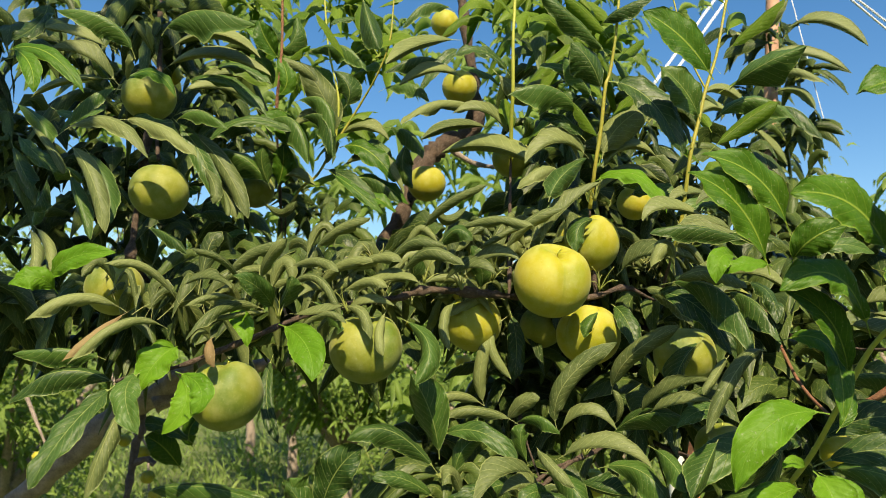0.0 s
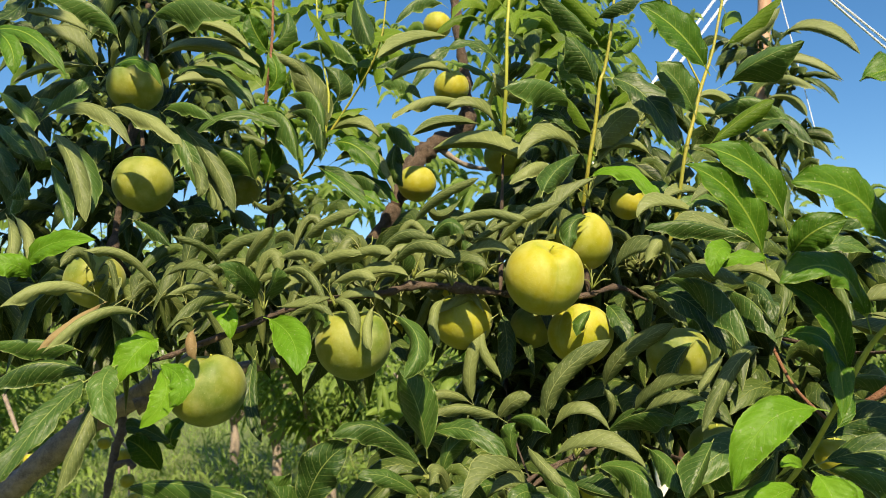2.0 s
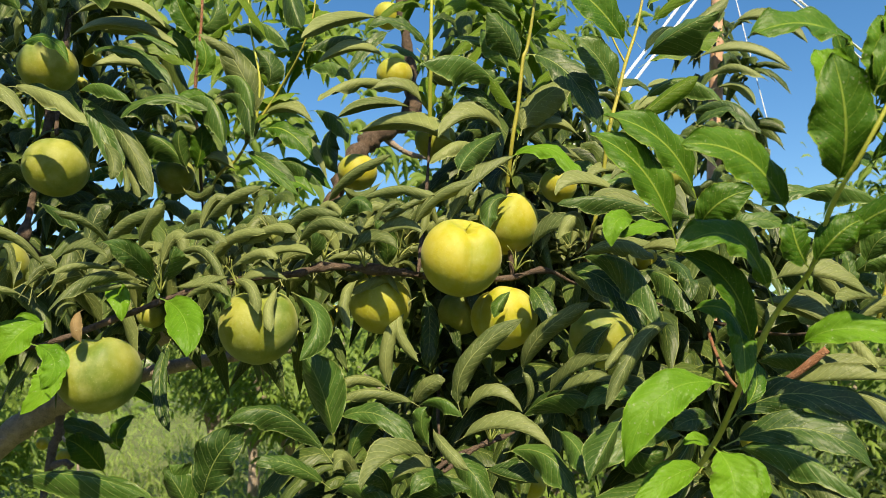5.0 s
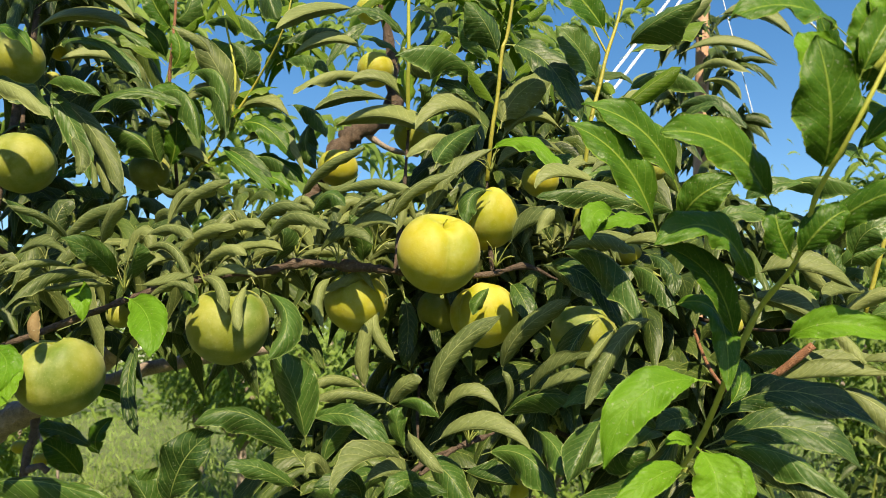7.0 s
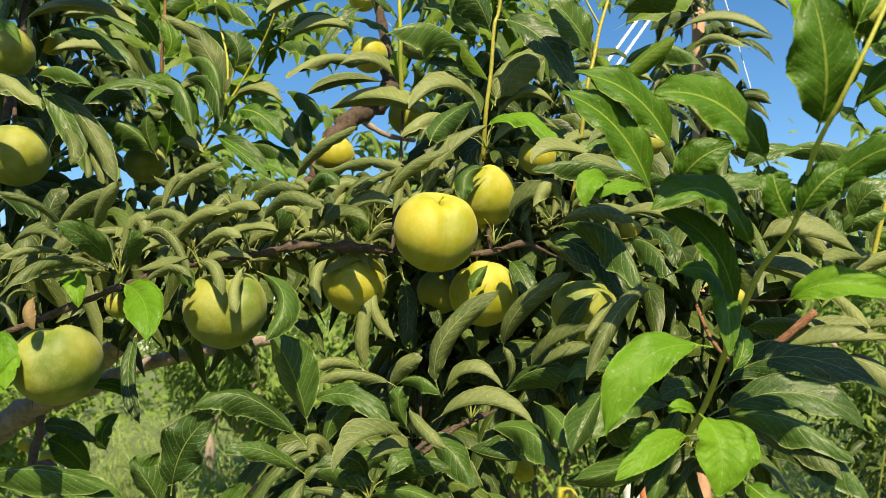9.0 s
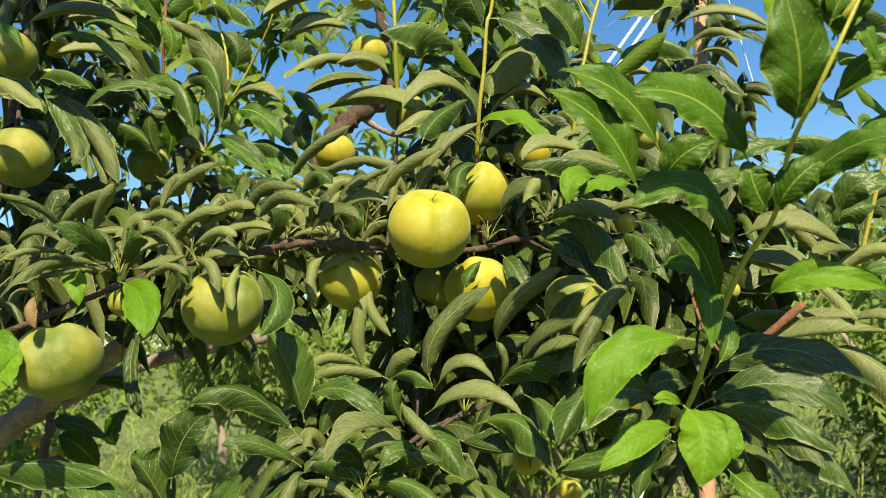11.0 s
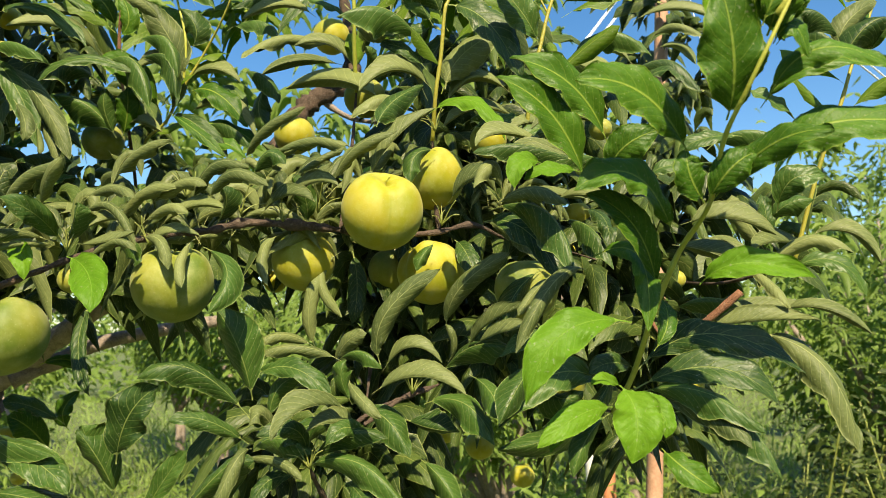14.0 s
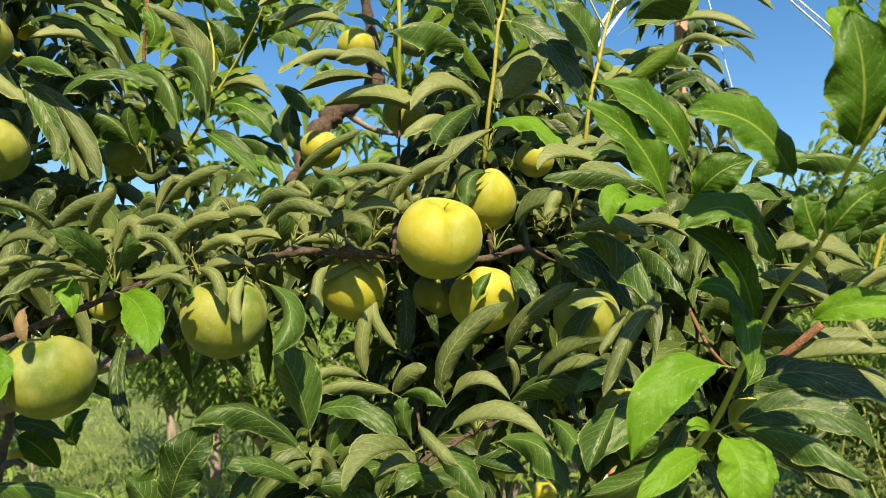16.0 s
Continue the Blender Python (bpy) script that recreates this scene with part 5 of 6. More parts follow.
leaf("b", (-0.216, 0.530, 1.483), (-0.230, 0.509, 1.467), (-0.244, 0.500, 1.449), 0.0124, 20, 1.4)
leaf("o", (-0.188, 0.530, 1.471), (-0.209, 0.504, 1.475), (-0.235, 0.490, 1.447), 0.0227, 30, 2.6)
leaf("y", (-0.188, 0.550, 1.459), (-0.195, 0.534, 1.450), (-0.207, 0.530, 1.428), 0.0297, 10, 0.7)
leaf("d", (-0.205, 0.530, 1.441), (-0.205, 0.509, 1.428), (-0.191, 0.500, 1.403), 0.0262, 5, 0.95)
leaf("y", (-0.189, 0.550, 1.440), (-0.174, 0.534, 1.423), (-0.188, 0.530, 1.400), 0.0226, 5, 0.7)
leaf("d", (-0.216, 0.520, 1.434), (-0.229, 0.489, 1.409), (-0.242, 0.470, 1.374), 0.0288, 20, 1.15)
leaf("o", (-0.214, 0.530, 1.421), (-0.217, 0.509, 1.397), (-0.224, 0.500, 1.359), 0.0225, 10, 2.1)
leaf("d", (-0.240, 0.580, 1.428), (-0.279, 0.564, 1.441), (-0.315, 0.560, 1.417), 0.0267, 35, 1.25)
leaf("d", (-0.255, 0.580, 1.449), (-0.280, 0.564, 1.457), (-0.315, 0.560, 1.453), 0.0224, 40, 1.25)
leaf("d", (-0.322, 0.580, 1.738), (-0.319, 0.564, 1.711), (-0.337, 0.560, 1.696), 0.0287, 20, 1.25)
leaf("m", (0.304, 0.445, 1.502), (0.324, 0.426, 1.520), (0.383, 0.420, 1.515), 0.0360, 30, 1.05)
leaf("m", (0.287, 0.410, 1.560), (0.288, 0.399, 1.578), (0.286, 0.400, 1.602), 0.0341, 0, 0.85)
leaf("y", (0.289, 0.400, 1.584), (0.297, 0.394, 1.593), (0.315, 0.400, 1.608), 0.0307, 10, 0.6)
leaf("m", (0.321, 0.420, 1.592), (0.331, 0.404, 1.597), (0.347, 0.400, 1.607), 0.0254, 20, 1.05)
leaf("m", (0.294, 0.430, 1.533), (0.315, 0.414, 1.555), (0.351, 0.410, 1.542), 0.0213, 25, 1.15)
leaf("m", (0.295, 0.420, 1.560), (0.300, 0.409, 1.565), (0.307, 0.410, 1.549), 0.0190, 20, 1.05)
leaf("d", (0.418, 0.560, 1.617), (0.399, 0.549, 1.635), (0.381, 0.550, 1.634), 0.0222, 20, 1.05)
leaf("o", (0.427, 0.580, 1.621), (0.434, 0.574, 1.641), (0.461, 0.580, 1.659), 0.0288, 5, 1.27)
leaf("d", (0.422, 0.570, 1.605), (0.437, 0.559, 1.630), (0.459, 0.560, 1.637), 0.0316, 10, 0.95)
leaf("d", (0.367, 0.570, 1.498), (0.371, 0.554, 1.518), (0.393, 0.550, 1.519), 0.0261, 15, 0.85)
leaf("d", (0.360, 0.600, 1.562), (0.329, 0.594, 1.559), (0.311, 0.600, 1.550), 0.0189, 35, 1.05)
leaf("d", (0.365, 0.600, 1.598), (0.379, 0.594, 1.589), (0.403, 0.600, 1.574), 0.0173, 30, 0.95)
leaf("o", (0.365, 0.600, 1.456), (0.393, 0.579, 1.481), (0.420, 0.570, 1.469), 0.0304, 35, 2.4)
leaf("o", (0.414, 0.620, 1.489), (0.441, 0.604, 1.493), (0.459, 0.600, 1.464), 0.0263, 30, 2.1)
leaf("d", (0.398, 0.620, 1.462), (0.426, 0.604, 1.467), (0.445, 0.600, 1.440), 0.0236, 30, 1.25)
leaf("o", (0.334, 0.620, 1.490), (0.349, 0.604, 1.484), (0.359, 0.600, 1.460), 0.0193, 30, 1.8)
leaf("o", (0.382, 0.620, 1.476), (0.363, 0.614, 1.502), (0.358, 0.620, 1.521), 0.0246, 5, 1.6)
leaf("d", (0.382, 0.620, 1.476), (0.381, 0.614, 1.502), (0.381, 0.620, 1.521), 0.0193, 5, 1.05)
leaf("o", (0.378, 0.600, 1.432), (0.401, 0.579, 1.435), (0.428, 0.570, 1.413), 0.0227, 35, 1.9)
leaf("o", (0.368, 0.620, 1.415), (0.405, 0.594, 1.390), (0.417, 0.580, 1.330), 0.0372, 20, 1.8)
leaf("m", (0.259, 0.520, 1.347), (0.267, 0.504, 1.337), (0.285, 0.500, 1.324), 0.0222, 20, 1.05)
leaf("d", (0.270, 0.540, 1.365), (0.303, 0.514, 1.364), (0.322, 0.500, 1.331), 0.0268, 25, 1.05)
leaf("d", (0.257, 0.600, 1.398), (0.219, 0.564, 1.359), (0.162, 0.540, 1.346), 0.0253, 20, 1.15)
leaf("y", (0.225, 0.520, 1.375), (0.200, 0.499, 1.369), (0.186, 0.490, 1.351), 0.0168, 20, 0.7)
leaf("d", (-0.094, 0.600, 1.312), (-0.101, 0.584, 1.340), (-0.114, 0.580, 1.360), 0.0286, 5, 0.85)
leaf("d", (-0.066, 0.560, 1.303), (-0.044, 0.544, 1.334), (-0.030, 0.540, 1.351), 0.0164, 5, 0.85)
leaf("d", (-0.179, 0.580, 1.354), (-0.132, 0.559, 1.345), (-0.105, 0.550, 1.325), 0.0271, 25, 0.85)
leaf("d", (-0.172, 0.570, 1.324), (-0.126, 0.549, 1.323), (-0.095, 0.540, 1.309), 0.0264, 30, 0.85)
leaf("d", (-0.016, 0.570, 1.300), (-0.009, 0.554, 1.332), (0.009, 0.550, 1.342), 0.0231, 10, 1.25)
leaf("d", (-0.041, 0.570, 1.306), (-0.021, 0.559, 1.328), (0.000, 0.560, 1.346), 0.0233, 10, 1.25)
leaf("o", (0.005, 0.560, 1.348), (-0.003, 0.544, 1.340), (-0.015, 0.540, 1.308), 0.0192, 10, 2.1)
leaf("o", (-0.006, 0.570, 1.340), (0.023, 0.549, 1.342), (0.040, 0.540, 1.331), 0.0181, 30, 2.1)
leaf("d", (0.034, 0.580, 1.330), (0.072, 0.554, 1.339), (0.106, 0.540, 1.309), 0.0233, 30, 1.15)
leaf("d", (0.040, 0.580, 1.333), (0.064, 0.564, 1.356), (0.093, 0.560, 1.352), 0.0214, 30, 1.15)
leaf("d", (0.032, 0.580, 1.326), (0.015, 0.559, 1.327), (0.006, 0.550, 1.308), 0.0170, 30, 1.25)
leaf("d", (0.062, 0.580, 1.322), (0.074, 0.559, 1.318), (0.085, 0.550, 1.302), 0.0170, 5, 1.15)
leaf("d", (0.114, 0.600, 1.332), (0.129, 0.584, 1.319), (0.141, 0.580, 1.297), 0.0206, 5, 1.15)
leaf("o", (0.470, 1.200, 1.973), (0.492, 1.194, 1.989), (0.546, 1.200, 2.035), 0.0623, 20, 1.8)
leaf("o", (0.544, 1.200, 1.991), (0.592, 1.169, 1.990), (0.643, 1.150, 1.934), 0.0447, 35, 2.1)
leaf("o", (0.477, 1.200, 1.925), (0.545, 1.169, 1.935), (0.615, 1.150, 1.889), 0.0356, 40, 2.1)
leaf("o", (0.502, 1.200, 1.887), (0.534, 1.169, 1.904), (0.579, 1.150, 1.867), 0.0355, 40, 2.1)
leaf("o", (0.510, 1.200, 1.877), (0.541, 1.169, 1.874), (0.555, 1.150, 1.831), 0.0336, 35, 2.1)
leaf("d", (0.444, 1.150, 1.805), (0.500, 1.119, 1.825), (0.539, 1.100, 1.767), 0.0463, 35, 1.25)
leaf("d", (0.451, 1.150, 1.787), (0.491, 1.119, 1.808), (0.513, 1.100, 1.780), 0.0311, 35, 1.25)
leaf("o", (0.446, 1.200, 1.840), (0.409, 1.194, 1.857), (0.382, 1.200, 1.822), 0.0407, 35, 2.1)
leaf("o", (0.473, 1.200, 1.849), (0.437, 1.194, 1.885), (0.403, 1.200, 1.878), 0.0363, 35, 2.1)
leaf("o", (0.472, 1.200, 1.830), (0.503, 1.194, 1.791), (0.529, 1.200, 1.756), 0.0340, 25, 2.1)
leaf("m", (-0.468, 1.300, 1.249), (-0.490, 1.269, 1.293), (-0.515, 1.250, 1.313), 0.0544, 25, 0.85)
leaf("d", (-0.449, 1.300, 1.294), (-0.494, 1.269, 1.328), (-0.528, 1.250, 1.332), 0.0388, 35, 1.05)
leaf("m", (-0.487, 1.400, 1.273), (-0.496, 1.394, 1.307), (-0.472, 1.400, 1.340), 0.0429, 10, 1.05)
leaf("o", (0.203, 0.720, 1.641), (0.171, 0.704, 1.654), (0.145, 0.700, 1.628), 0.0300, 35, 1.6)
leaf("o", (0.212, 0.740, 1.623), (0.173, 0.724, 1.631), (0.141, 0.720, 1.608), 0.0287, 35, 1.6)
leaf("o", (0.223, 0.640, 1.568), (0.184, 0.624, 1.578), (0.161, 0.620, 1.563), 0.0242, 35, 1.7)
leaf("o", (0.235, 0.620, 1.554), (0.205, 0.604, 1.561), (0.174, 0.600, 1.545), 0.0232, 35, 1.7)
leaf("o", (0.269, 0.640, 1.582), (0.233, 0.624, 1.592), (0.204, 0.620, 1.576), 0.0243, 35, 1.6)
leaf("o", (0.127, 0.720, 1.634), (0.107, 0.704, 1.665), (0.092, 0.700, 1.648), 0.0281, 25, 1.6)
leaf("o", (-0.106, 0.610, 1.497), (-0.081, 0.589, 1.523), (-0.050, 0.580, 1.525), 0.0221, 30, 1.9)
leaf("o", (-0.080, 0.600, 1.512), (-0.051, 0.579, 1.528), (-0.029, 0.570, 1.523), 0.0202, 30, 1.9)
leaf("o", (-0.071, 0.600, 1.500), (-0.043, 0.579, 1.514), (-0.017, 0.570, 1.508), 0.0193, 35, 1.9)
leaf("o", (0.014, 0.620, 1.515), (0.036, 0.599, 1.533), (0.059, 0.590, 1.527), 0.0211, 30, 1.9)
leaf("o", (-0.003, 0.620, 1.511), (0.020, 0.599, 1.525), (0.042, 0.590, 1.515), 0.0202, 35, 1.9)
leaf("d", (0.030, 0.640, 1.505), (0.030, 0.624, 1.525), (0.022, 0.620, 1.542), 0.0212, 0, 1.05)
leaf("d", (-0.036, 0.620, 1.503), (-0.024, 0.604, 1.518), (-0.028, 0.600, 1.530), 0.0187, 0, 1.05)
leaf("o", (-0.124, 0.600, 1.520), (-0.097, 0.579, 1.526), (-0.077, 0.570, 1.515), 0.0186, 35, 1.8)
leaf("o", (0.067, 0.580, 1.345), (0.060, 0.559, 1.366), (0.041, 0.550, 1.360), 0.0213, 25, 1.7)
leaf("d", (0.082, 0.580, 1.344), (0.067, 0.559, 1.360), (0.053, 0.550, 1.349), 0.0192, 30, 1.25)
leaf("d", (0.038, 0.580, 1.340), (0.032, 0.559, 1.360), (0.010, 0.550, 1.357), 0.0199, 25, 1.25)
leaf("d", (0.228, 0.640, 1.506), (0.247, 0.614, 1.495), (0.258, 0.600, 1.463), 0.0257, 25, 1.25)
leaf("d", (0.247, 0.640, 1.515), (0.256, 0.614, 1.503), (0.255, 0.600, 1.479), 0.0224, 20, 1.25)
leaf("o", (0.215, 0.600, 1.516), (0.233, 0.579, 1.519), (0.251, 0.570, 1.504), 0.0211, 35, 1.5)
leaf("d", (0.211, 0.640, 1.467), (0.188, 0.619, 1.449), (0.177, 0.610, 1.423), 0.0223, 5, 1.25)
leaf("d", (0.216, 0.600, 1.409), (0.192, 0.584, 1.415), (0.171, 0.580, 1.402), 0.0191, 35, 1.25)
leaf("d", (0.304, 0.620, 1.432), (0.330, 0.604, 1.441), (0.356, 0.600, 1.428), 0.0217, 35, 1.25)
leaf("o", (0.354, 0.600, 1.464), (0.365, 0.579, 1.448), (0.371, 0.570, 1.431), 0.0154, 15, 1.3)
leaf("d", (0.384, 0.620, 1.498), (0.393, 0.604, 1.510), (0.412, 0.600, 1.513), 0.0230, 20, 1.05)
leaf("o", (0.433, 0.640, 1.483), (0.388, 0.614, 1.487), (0.362, 0.600, 1.476), 0.0224, 35, 1.5)
leaf("d", (0.164, 0.700, 1.598), (0.189, 0.684, 1.602), (0.214, 0.680, 1.588), 0.0259, 30, 1.25)
leaf("o", (0.050, 0.640, 1.519), (0.038, 0.624, 1.534), (0.051, 0.620, 1.551), 0.0212, 10, 1.4)
leaf("o", (-0.091, 0.600, 1.501), (-0.096, 0.579, 1.506), (-0.107, 0.570, 1.497), 0.0177, 35, 1.8)
leaf("m", (-0.347, 1.000, 1.395), (-0.310, 0.994, 1.401), (-0.284, 1.000, 1.381), 0.0274, 30, 1.25)
leaf("o", (-0.200, 0.580, 1.506), (-0.174, 0.559, 1.512), (-0.151, 0.550, 1.502), 0.0170, 35, 1.8)
leaf("m", (-0.122, 0.860, 1.622), (-0.094, 0.844, 1.630), (-0.063, 0.840, 1.611), 0.0276, 30, 1.25)
leaf("d", (-0.051, 0.900, 1.712), (-0.062, 0.894, 1.683), (-0.049, 0.900, 1.652), 0.0297, 5, 1.05)
leaf("o", (0.022, 0.700, 1.598), (0.006, 0.674, 1.577), (-0.010, 0.660, 1.578), 0.0215, 30, 1.6)
leaf("o", (-0.108, 0.565, 1.468), (-0.085, 0.551, 1.484), (-0.067, 0.550, 1.476), 0.0159, 35, 2)
leaf("o", (-0.112, 0.565, 1.485), (-0.089, 0.552, 1.486), (-0.069, 0.550, 1.490), 0.0159, 35, 2)
leaf("d", (-0.104, 0.585, 1.495), (-0.082, 0.574, 1.484), (-0.078, 0.575, 1.469), 0.0167, 15, 1.05)
leaf("o", (-0.076, 0.590, 1.486), (-0.057, 0.579, 1.495), (-0.036, 0.580, 1.491), 0.0154, 35, 2)
leaf("o", (0.171, 0.690, 1.513), (0.195, 0.669, 1.505), (0.210, 0.660, 1.477), 0.0274, 25, 1.6)
leaf("d", (0.198, 0.710, 1.513), (0.222, 0.689, 1.498), (0.238, 0.680, 1.470), 0.0283, 20, 1.05)
leaf("o", (-0.284, 0.620, 1.713), (-0.314, 0.604, 1.724), (-0.339, 0.600, 1.725), 0.0206, 40, 1.9)
leaf("d", (-0.276, 0.640, 1.712), (-0.296, 0.624, 1.743), (-0.339, 0.620, 1.749), 0.0270, 35, 1.2)
leaf("o", (-0.279, 0.620, 1.682), (-0.303, 0.604, 1.706), (-0.332, 0.600, 1.705), 0.0267, 35, 1.7)
leaf("m", (-0.342, 0.560, 1.686), (-0.299, 0.544, 1.679), (-0.265, 0.540, 1.645), 0.0192, 25, 1)
leaf("m", (-0.329, 0.550, 1.685), (-0.304, 0.534, 1.665), (-0.297, 0.530, 1.642), 0.0180, 15, 0.9)
leaf("o", (-0.293, 0.640, 1.695), (-0.329, 0.624, 1.689), (-0.355, 0.620, 1.671), 0.0163, 40, 1.9)
leaf("d", (-0.287, 0.640, 1.684), (-0.307, 0.624, 1.672), (-0.328, 0.620, 1.639), 0.0154, 30, 1.1)
leaf("o", (-0.292, 0.660, 1.698), (-0.285, 0.644, 1.708), (-0.281, 0.640, 1.720), 0.0110, 0, 1.3)
leaf("o", (-0.280, 0.680, 1.733), (-0.281, 0.664, 1.744), (-0.291, 0.660, 1.759), 0.0113, 0, 1.3)
leaf("o", (-0.274, 0.670, 1.729), (-0.272, 0.654, 1.739), (-0.273, 0.650, 1.751), 0.0105, 0, 1.5)
leaf("m", (-0.308, 0.680, 1.703), (-0.272, 0.664, 1.710), (-0.246, 0.660, 1.684), 0.0185, 30, 1)
leaf("o", (-0.329, 0.620, 1.637), (-0.279, 0.604, 1.646), (-0.241, 0.600, 1.611), 0.0214, 35, 1.2)
leaf("o", (-0.297, 0.660, 1.663), (-0.251, 0.644, 1.651), (-0.216, 0.640, 1.622), 0.0229, 35, 1.3)
leaf("d", (-0.272, 0.680, 1.752), (-0.232, 0.664, 1.769), (-0.176, 0.660, 1.752), 0.0360, 35, 1.2)
leaf("o", (-0.283, 0.720, 1.756), (-0.231, 0.704, 1.770), (-0.182, 0.700, 1.738), 0.0313, 40, 1.9)
leaf("o", (-0.294, 0.740, 1.744), (-0.242, 0.724, 1.756), (-0.177, 0.720, 1.728), 0.0293, 40, 1.9)
leaf("d", (-0.251, 0.760, 1.748), (-0.216, 0.744, 1.747), (-0.182, 0.740, 1.724), 0.0256, 40, 1.5)
leaf("d", (-0.275, 0.740, 1.724), (-0.223, 0.724, 1.724), (-0.180, 0.720, 1.684), 0.0322, 40, 1.6)
leaf("d", (-0.279, 0.740, 1.686), (-0.249, 0.724, 1.692), (-0.217, 0.720, 1.671), 0.0191, 40, 1.2)
leaf("d", (-0.218, 0.850, 1.720), (-0.180, 0.834, 1.716), (-0.162, 0.830, 1.664), 0.0389, 35, 1.5)
leaf("d", (-0.378, 0.640, 1.645), (-0.351, 0.624, 1.623), (-0.322, 0.620, 1.604), 0.0193, 25, 1.2)
leaf("o", (-0.358, 0.620, 1.650), (-0.325, 0.604, 1.621), (-0.310, 0.600, 1.598), 0.0157, 15, 1.8)
leaf("o", (-0.308, 0.600, 1.623), (-0.279, 0.584, 1.593), (-0.262, 0.580, 1.546), 0.0281, 5, 1.6)
leaf("d", (-0.311, 0.630, 1.628), (-0.284, 0.614, 1.596), (-0.273, 0.610, 1.559), 0.0190, 5, 1.2)
leaf("d", (-0.354, 0.640, 1.597), (-0.346, 0.624, 1.573), (-0.346, 0.620, 1.558), 0.0125, 5, 1.2)
leaf("d", (-0.335, 0.620, 1.602), (-0.331, 0.604, 1.579), (-0.336, 0.600, 1.568), 0.0140, 10, 1.2)
leaf("o", (-0.324, 0.580, 1.552), (-0.307, 0.564, 1.528), (-0.309, 0.560, 1.502), 0.0203, 5, 1.8)
leaf("o", (-0.332, 0.600, 1.556), (-0.309, 0.584, 1.535), (-0.304, 0.580, 1.514), 0.0152, 10, 1.8)
leaf("d", (-0.396, 0.660, 1.644), (-0.373, 0.644, 1.613), (-0.360, 0.640, 1.597), 0.0199, 15, 1.2)
leaf("d", (-0.329, 0.640, 1.612), (-0.309, 0.624, 1.579), (-0.295, 0.620, 1.547), 0.0164, 5, 1.1)
leaf("o", (-0.242, 0.720, 1.636), (-0.223, 0.704, 1.612), (-0.222, 0.700, 1.593), 0.0213, 5, 1.6)
leaf("o", (-0.221, 0.720, 1.614), (-0.210, 0.704, 1.593), (-0.207, 0.700, 1.581), 0.0114, 5, 1.8)
leaf("d", (-0.286, 0.700, 1.572), (-0.255, 0.684, 1.560), (-0.237, 0.680, 1.543), 0.0138, 35, 1.2)
leaf("d", (-0.286, 0.800, 1.596), (-0.250, 0.784, 1.603), (-0.229, 0.780, 1.588), 0.0183, 40, 1.1)
leaf("d", (-0.262, 0.800, 1.569), (-0.237, 0.784, 1.575), (-0.211, 0.780, 1.579), 0.0159, 40, 1.2)
leaf("d", (-0.346, 0.700, 1.610), (-0.355, 0.684, 1.623), (-0.373, 0.680, 1.631), 0.0212, 30, 1.2)
leaf("d", (-0.323, 0.700, 1.711), (-0.332, 0.684, 1.722), (-0.336, 0.680, 1.732), 0.0106, 20, 1.2)
leaf("d", (-0.386, 0.700, 1.689), (-0.348, 0.684, 1.675), (-0.320, 0.680, 1.684), 0.0180, 30, 1.1)
leaf("d", (-0.425, 0.700, 1.695), (-0.386, 0.684, 1.670), (-0.375, 0.680, 1.644), 0.0233, 20, 1.1)
leaf("m", (-0.206, 0.860, 1.799), (-0.220, 0.844, 1.819), (-0.228, 0.840, 1.841), 0.0290, 5, 0.8)
leaf("d", (-0.107, 0.840, 1.872), (-0.094, 0.824, 1.826), (-0.082, 0.820, 1.795), 0.0321, 5, 0.9)
leaf("d", (-0.109, 0.880, 1.859), (-0.129, 0.864, 1.853), (-0.148, 0.860, 1.844), 0.0176, 35, 1.2)
leaf("d", (-0.189, 0.850, 1.741), (-0.149, 0.834, 1.742), (-0.133, 0.830, 1.696), 0.0286, 30, 1.2)
leaf("d", (-0.185, 0.850, 1.720), (-0.145, 0.834, 1.720), (-0.135, 0.830, 1.664), 0.0286, 25, 1.3)
leaf("d", (-0.085, 0.900, 1.728), (-0.052, 0.884, 1.715), (-0.036, 0.880, 1.683), 0.0277, 25, 1.1)
leaf("d", (-0.116, 0.920, 1.717), (-0.089, 0.904, 1.705), (-0.076, 0.900, 1.680), 0.0198, 30, 1.2)
leaf("d", (0.004, 0.800, 1.829), (-0.027, 0.784, 1.832), (-0.052, 0.780, 1.802), 0.0195, 35, 1.2)
leaf("d", (0.001, 0.780, 1.759), (0.031, 0.764, 1.746), (0.051, 0.760, 1.729), 0.0143, 35, 1.2)
leaf("o", (-0.154, 0.840, 1.760), (-0.168, 0.824, 1.776), (-0.193, 0.820, 1.786), 0.0251, 35, 1.7)
leaf("m", (0.216, 0.600, 1.673), (0.188, 0.584, 1.701), (0.157, 0.580, 1.722), 0.0360, 10, 0.8)
leaf("d", (0.144, 0.660, 1.718), (0.114, 0.644, 1.746), (0.082, 0.640, 1.768), 0.0229, 15, 0.9)
leaf("d", (0.137, 0.660, 1.746), (0.154, 0.644, 1.756), (0.183, 0.640, 1.765), 0.0189, 25, 0.9)
leaf("d", (0.135, 0.700, 1.707), (0.109, 0.684, 1.716), (0.084, 0.680, 1.717), 0.0191, 30, 1.1)
leaf("o", (0.063, 0.760, 1.672), (0.038, 0.744, 1.700), (0.003, 0.740, 1.694), 0.0271, 35, 1.7)
leaf("d", (0.273, 0.780, 1.694), (0.312, 0.764, 1.715), (0.351, 0.760, 1.689), 0.0310, 16, 1.1)
leaf("y", (0.239, 0.510, 1.383), (0.251, 0.494, 1.372), (0.252, 0.490, 1.357), 0.0171, 5, 0.6)
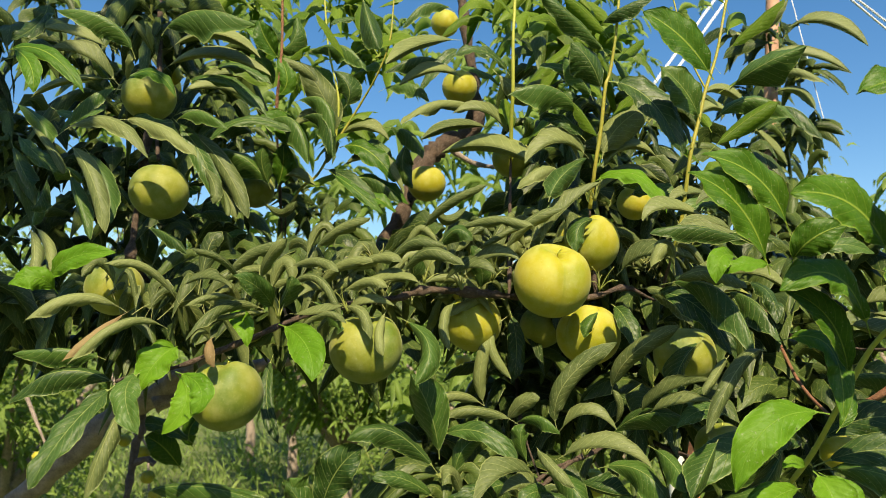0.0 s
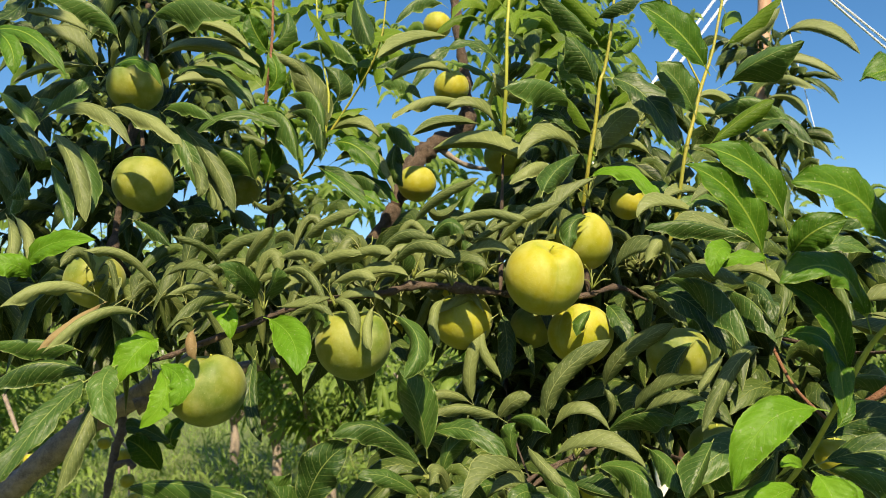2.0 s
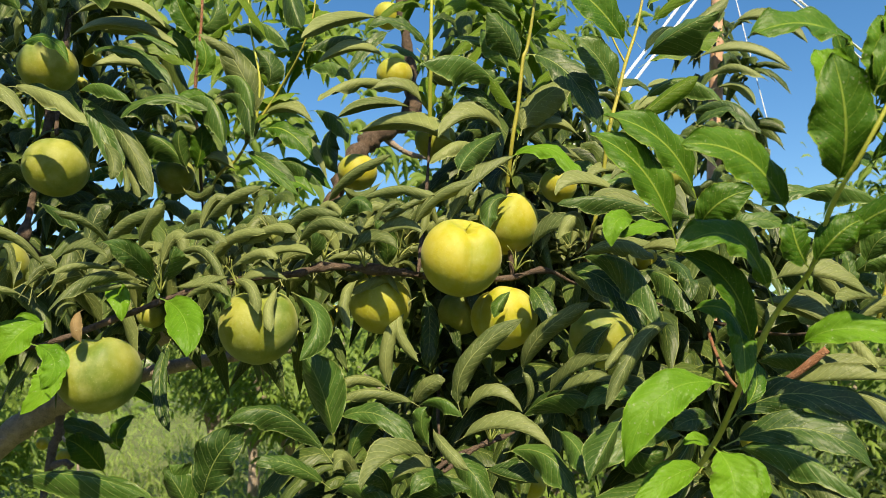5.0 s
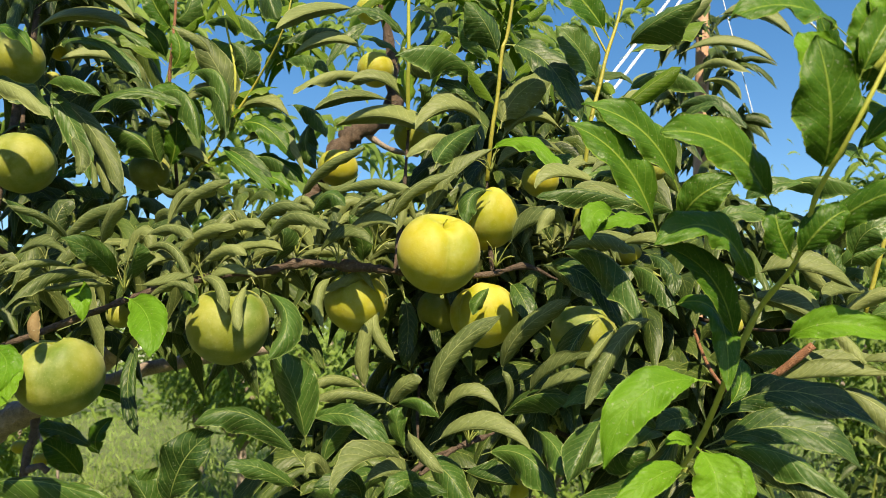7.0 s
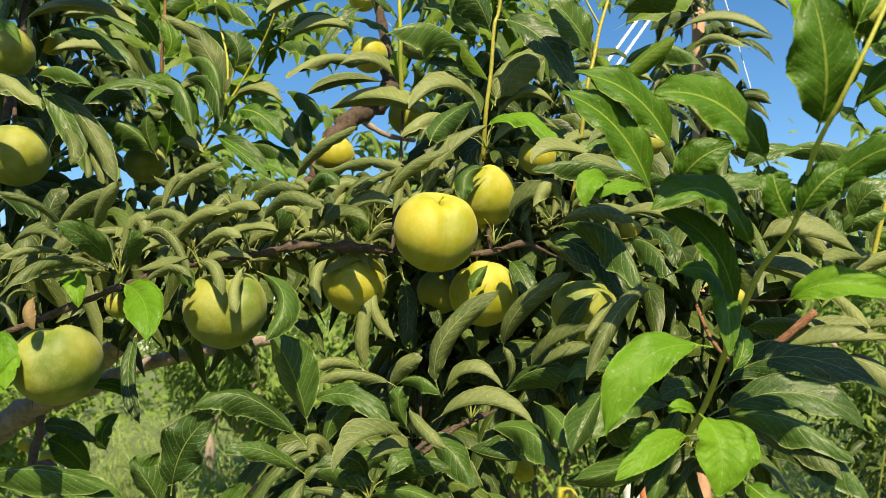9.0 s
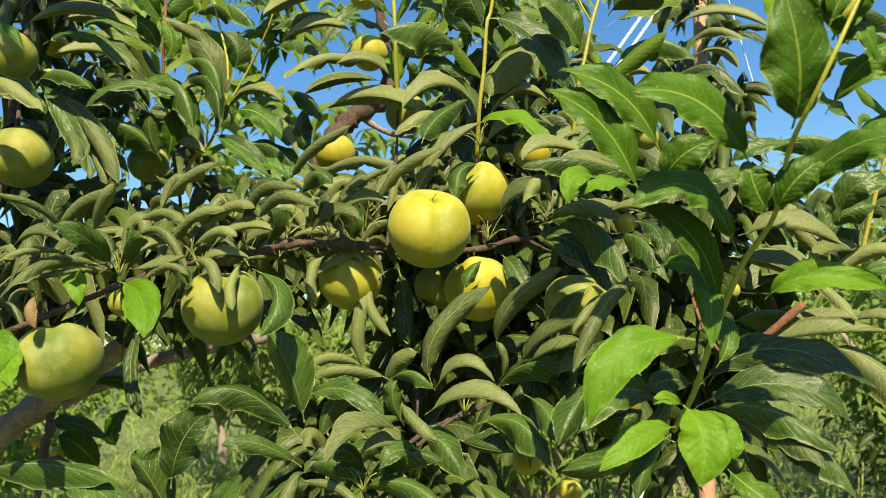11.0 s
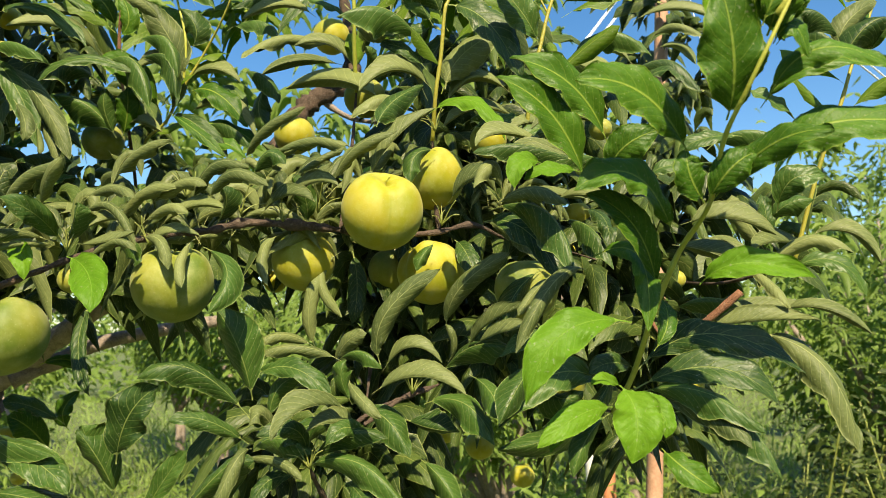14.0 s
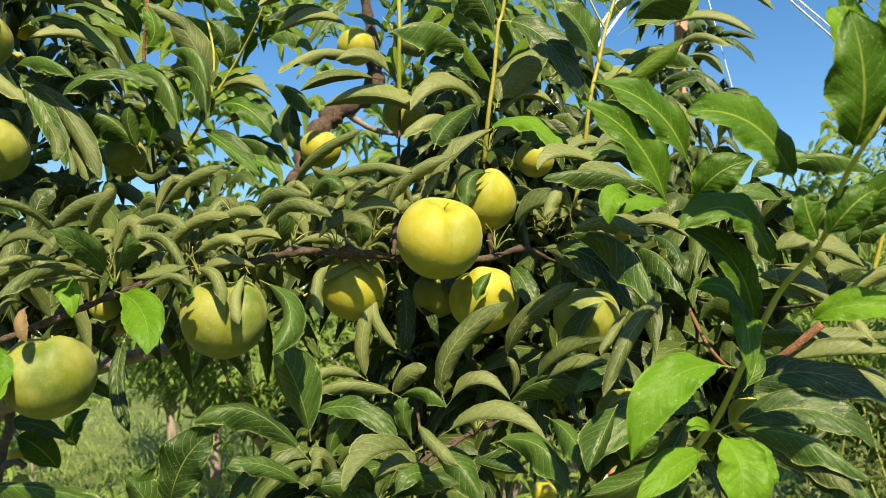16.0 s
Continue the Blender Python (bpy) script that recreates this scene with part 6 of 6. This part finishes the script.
leaf("y", (0.227, 0.490, 1.387), (0.231, 0.474, 1.371), (0.226, 0.470, 1.347), 0.0288, 5, 0.5)
leaf("d", (0.009, 0.920, 1.839), (-0.016, 0.904, 1.813), (-0.041, 0.900, 1.773), 0.0224, 10, 1)
leaf("m", (0.471, 0.600, 1.664), (0.446, 0.584, 1.642), (0.429, 0.580, 1.621), 0.0204, 5, 0.8)
leaf("d", (0.445, 0.600, 1.619), (0.456, 0.584, 1.633), (0.474, 0.580, 1.645), 0.0204, 10, 0.9)
leaf("d", (0.416, 0.620, 1.670), (0.428, 0.604, 1.648), (0.446, 0.600, 1.631), 0.0176, 20, 0.9)
leaf("d", (0.455, 0.620, 1.684), (0.458, 0.604, 1.678), (0.465, 0.600, 1.667), 0.0097, 30, 1.1)
leaf("m", (0.301, 0.450, 1.536), (0.326, 0.434, 1.556), (0.369, 0.430, 1.551), 0.0164, 25, 0.8)
leaf("m", (0.318, 0.460, 1.576), (0.320, 0.444, 1.576), (0.327, 0.440, 1.562), 0.0131, 15, 0.8)
leaf("m", (0.318, 0.460, 1.579), (0.317, 0.444, 1.594), (0.341, 0.440, 1.615), 0.0250, 10, 0.8)
leaf("m", (0.316, 0.470, 1.582), (0.299, 0.454, 1.601), (0.292, 0.450, 1.621), 0.0179, 8, 0.8)
leaf("d", (0.272, 0.630, 1.542), (0.242, 0.614, 1.553), (0.207, 0.610, 1.547), 0.0179, 35, 1.3)
leaf("d", (0.252, 0.660, 1.573), (0.221, 0.644, 1.583), (0.192, 0.640, 1.568), 0.0189, 35, 1.3)
leaf("o", (0.251, 0.620, 1.519), (0.217, 0.604, 1.524), (0.187, 0.600, 1.516), 0.0185, 35, 1.8)
leaf("o", (0.237, 0.680, 1.597), (0.212, 0.664, 1.598), (0.193, 0.660, 1.586), 0.0206, 35, 1.8)
leaf("d", (0.159, 0.720, 1.609), (0.182, 0.704, 1.616), (0.198, 0.700, 1.603), 0.0169, 35, 1.2)
leaf("d", (0.228, 0.520, 1.368), (0.210, 0.504, 1.356), (0.200, 0.500, 1.335), 0.0169, 5, 1.1)
leaf("o", (-0.137, 0.880, 1.673), (-0.093, 0.864, 1.684), (-0.056, 0.860, 1.637), 0.0310, 35, 1.7)
leaf("m", (-0.134, 0.800, 1.650), (-0.098, 0.784, 1.623), (-0.070, 0.780, 1.597), 0.0146, 20, 0.9)
leaf("d", (-0.124, 0.880, 1.656), (-0.089, 0.864, 1.654), (-0.062, 0.860, 1.626), 0.0226, 35, 1.2)
leaf("d", (-0.169, 0.840, 1.697), (-0.228, 0.824, 1.715), (-0.273, 0.820, 1.689), 0.0262, 35, 1.3)
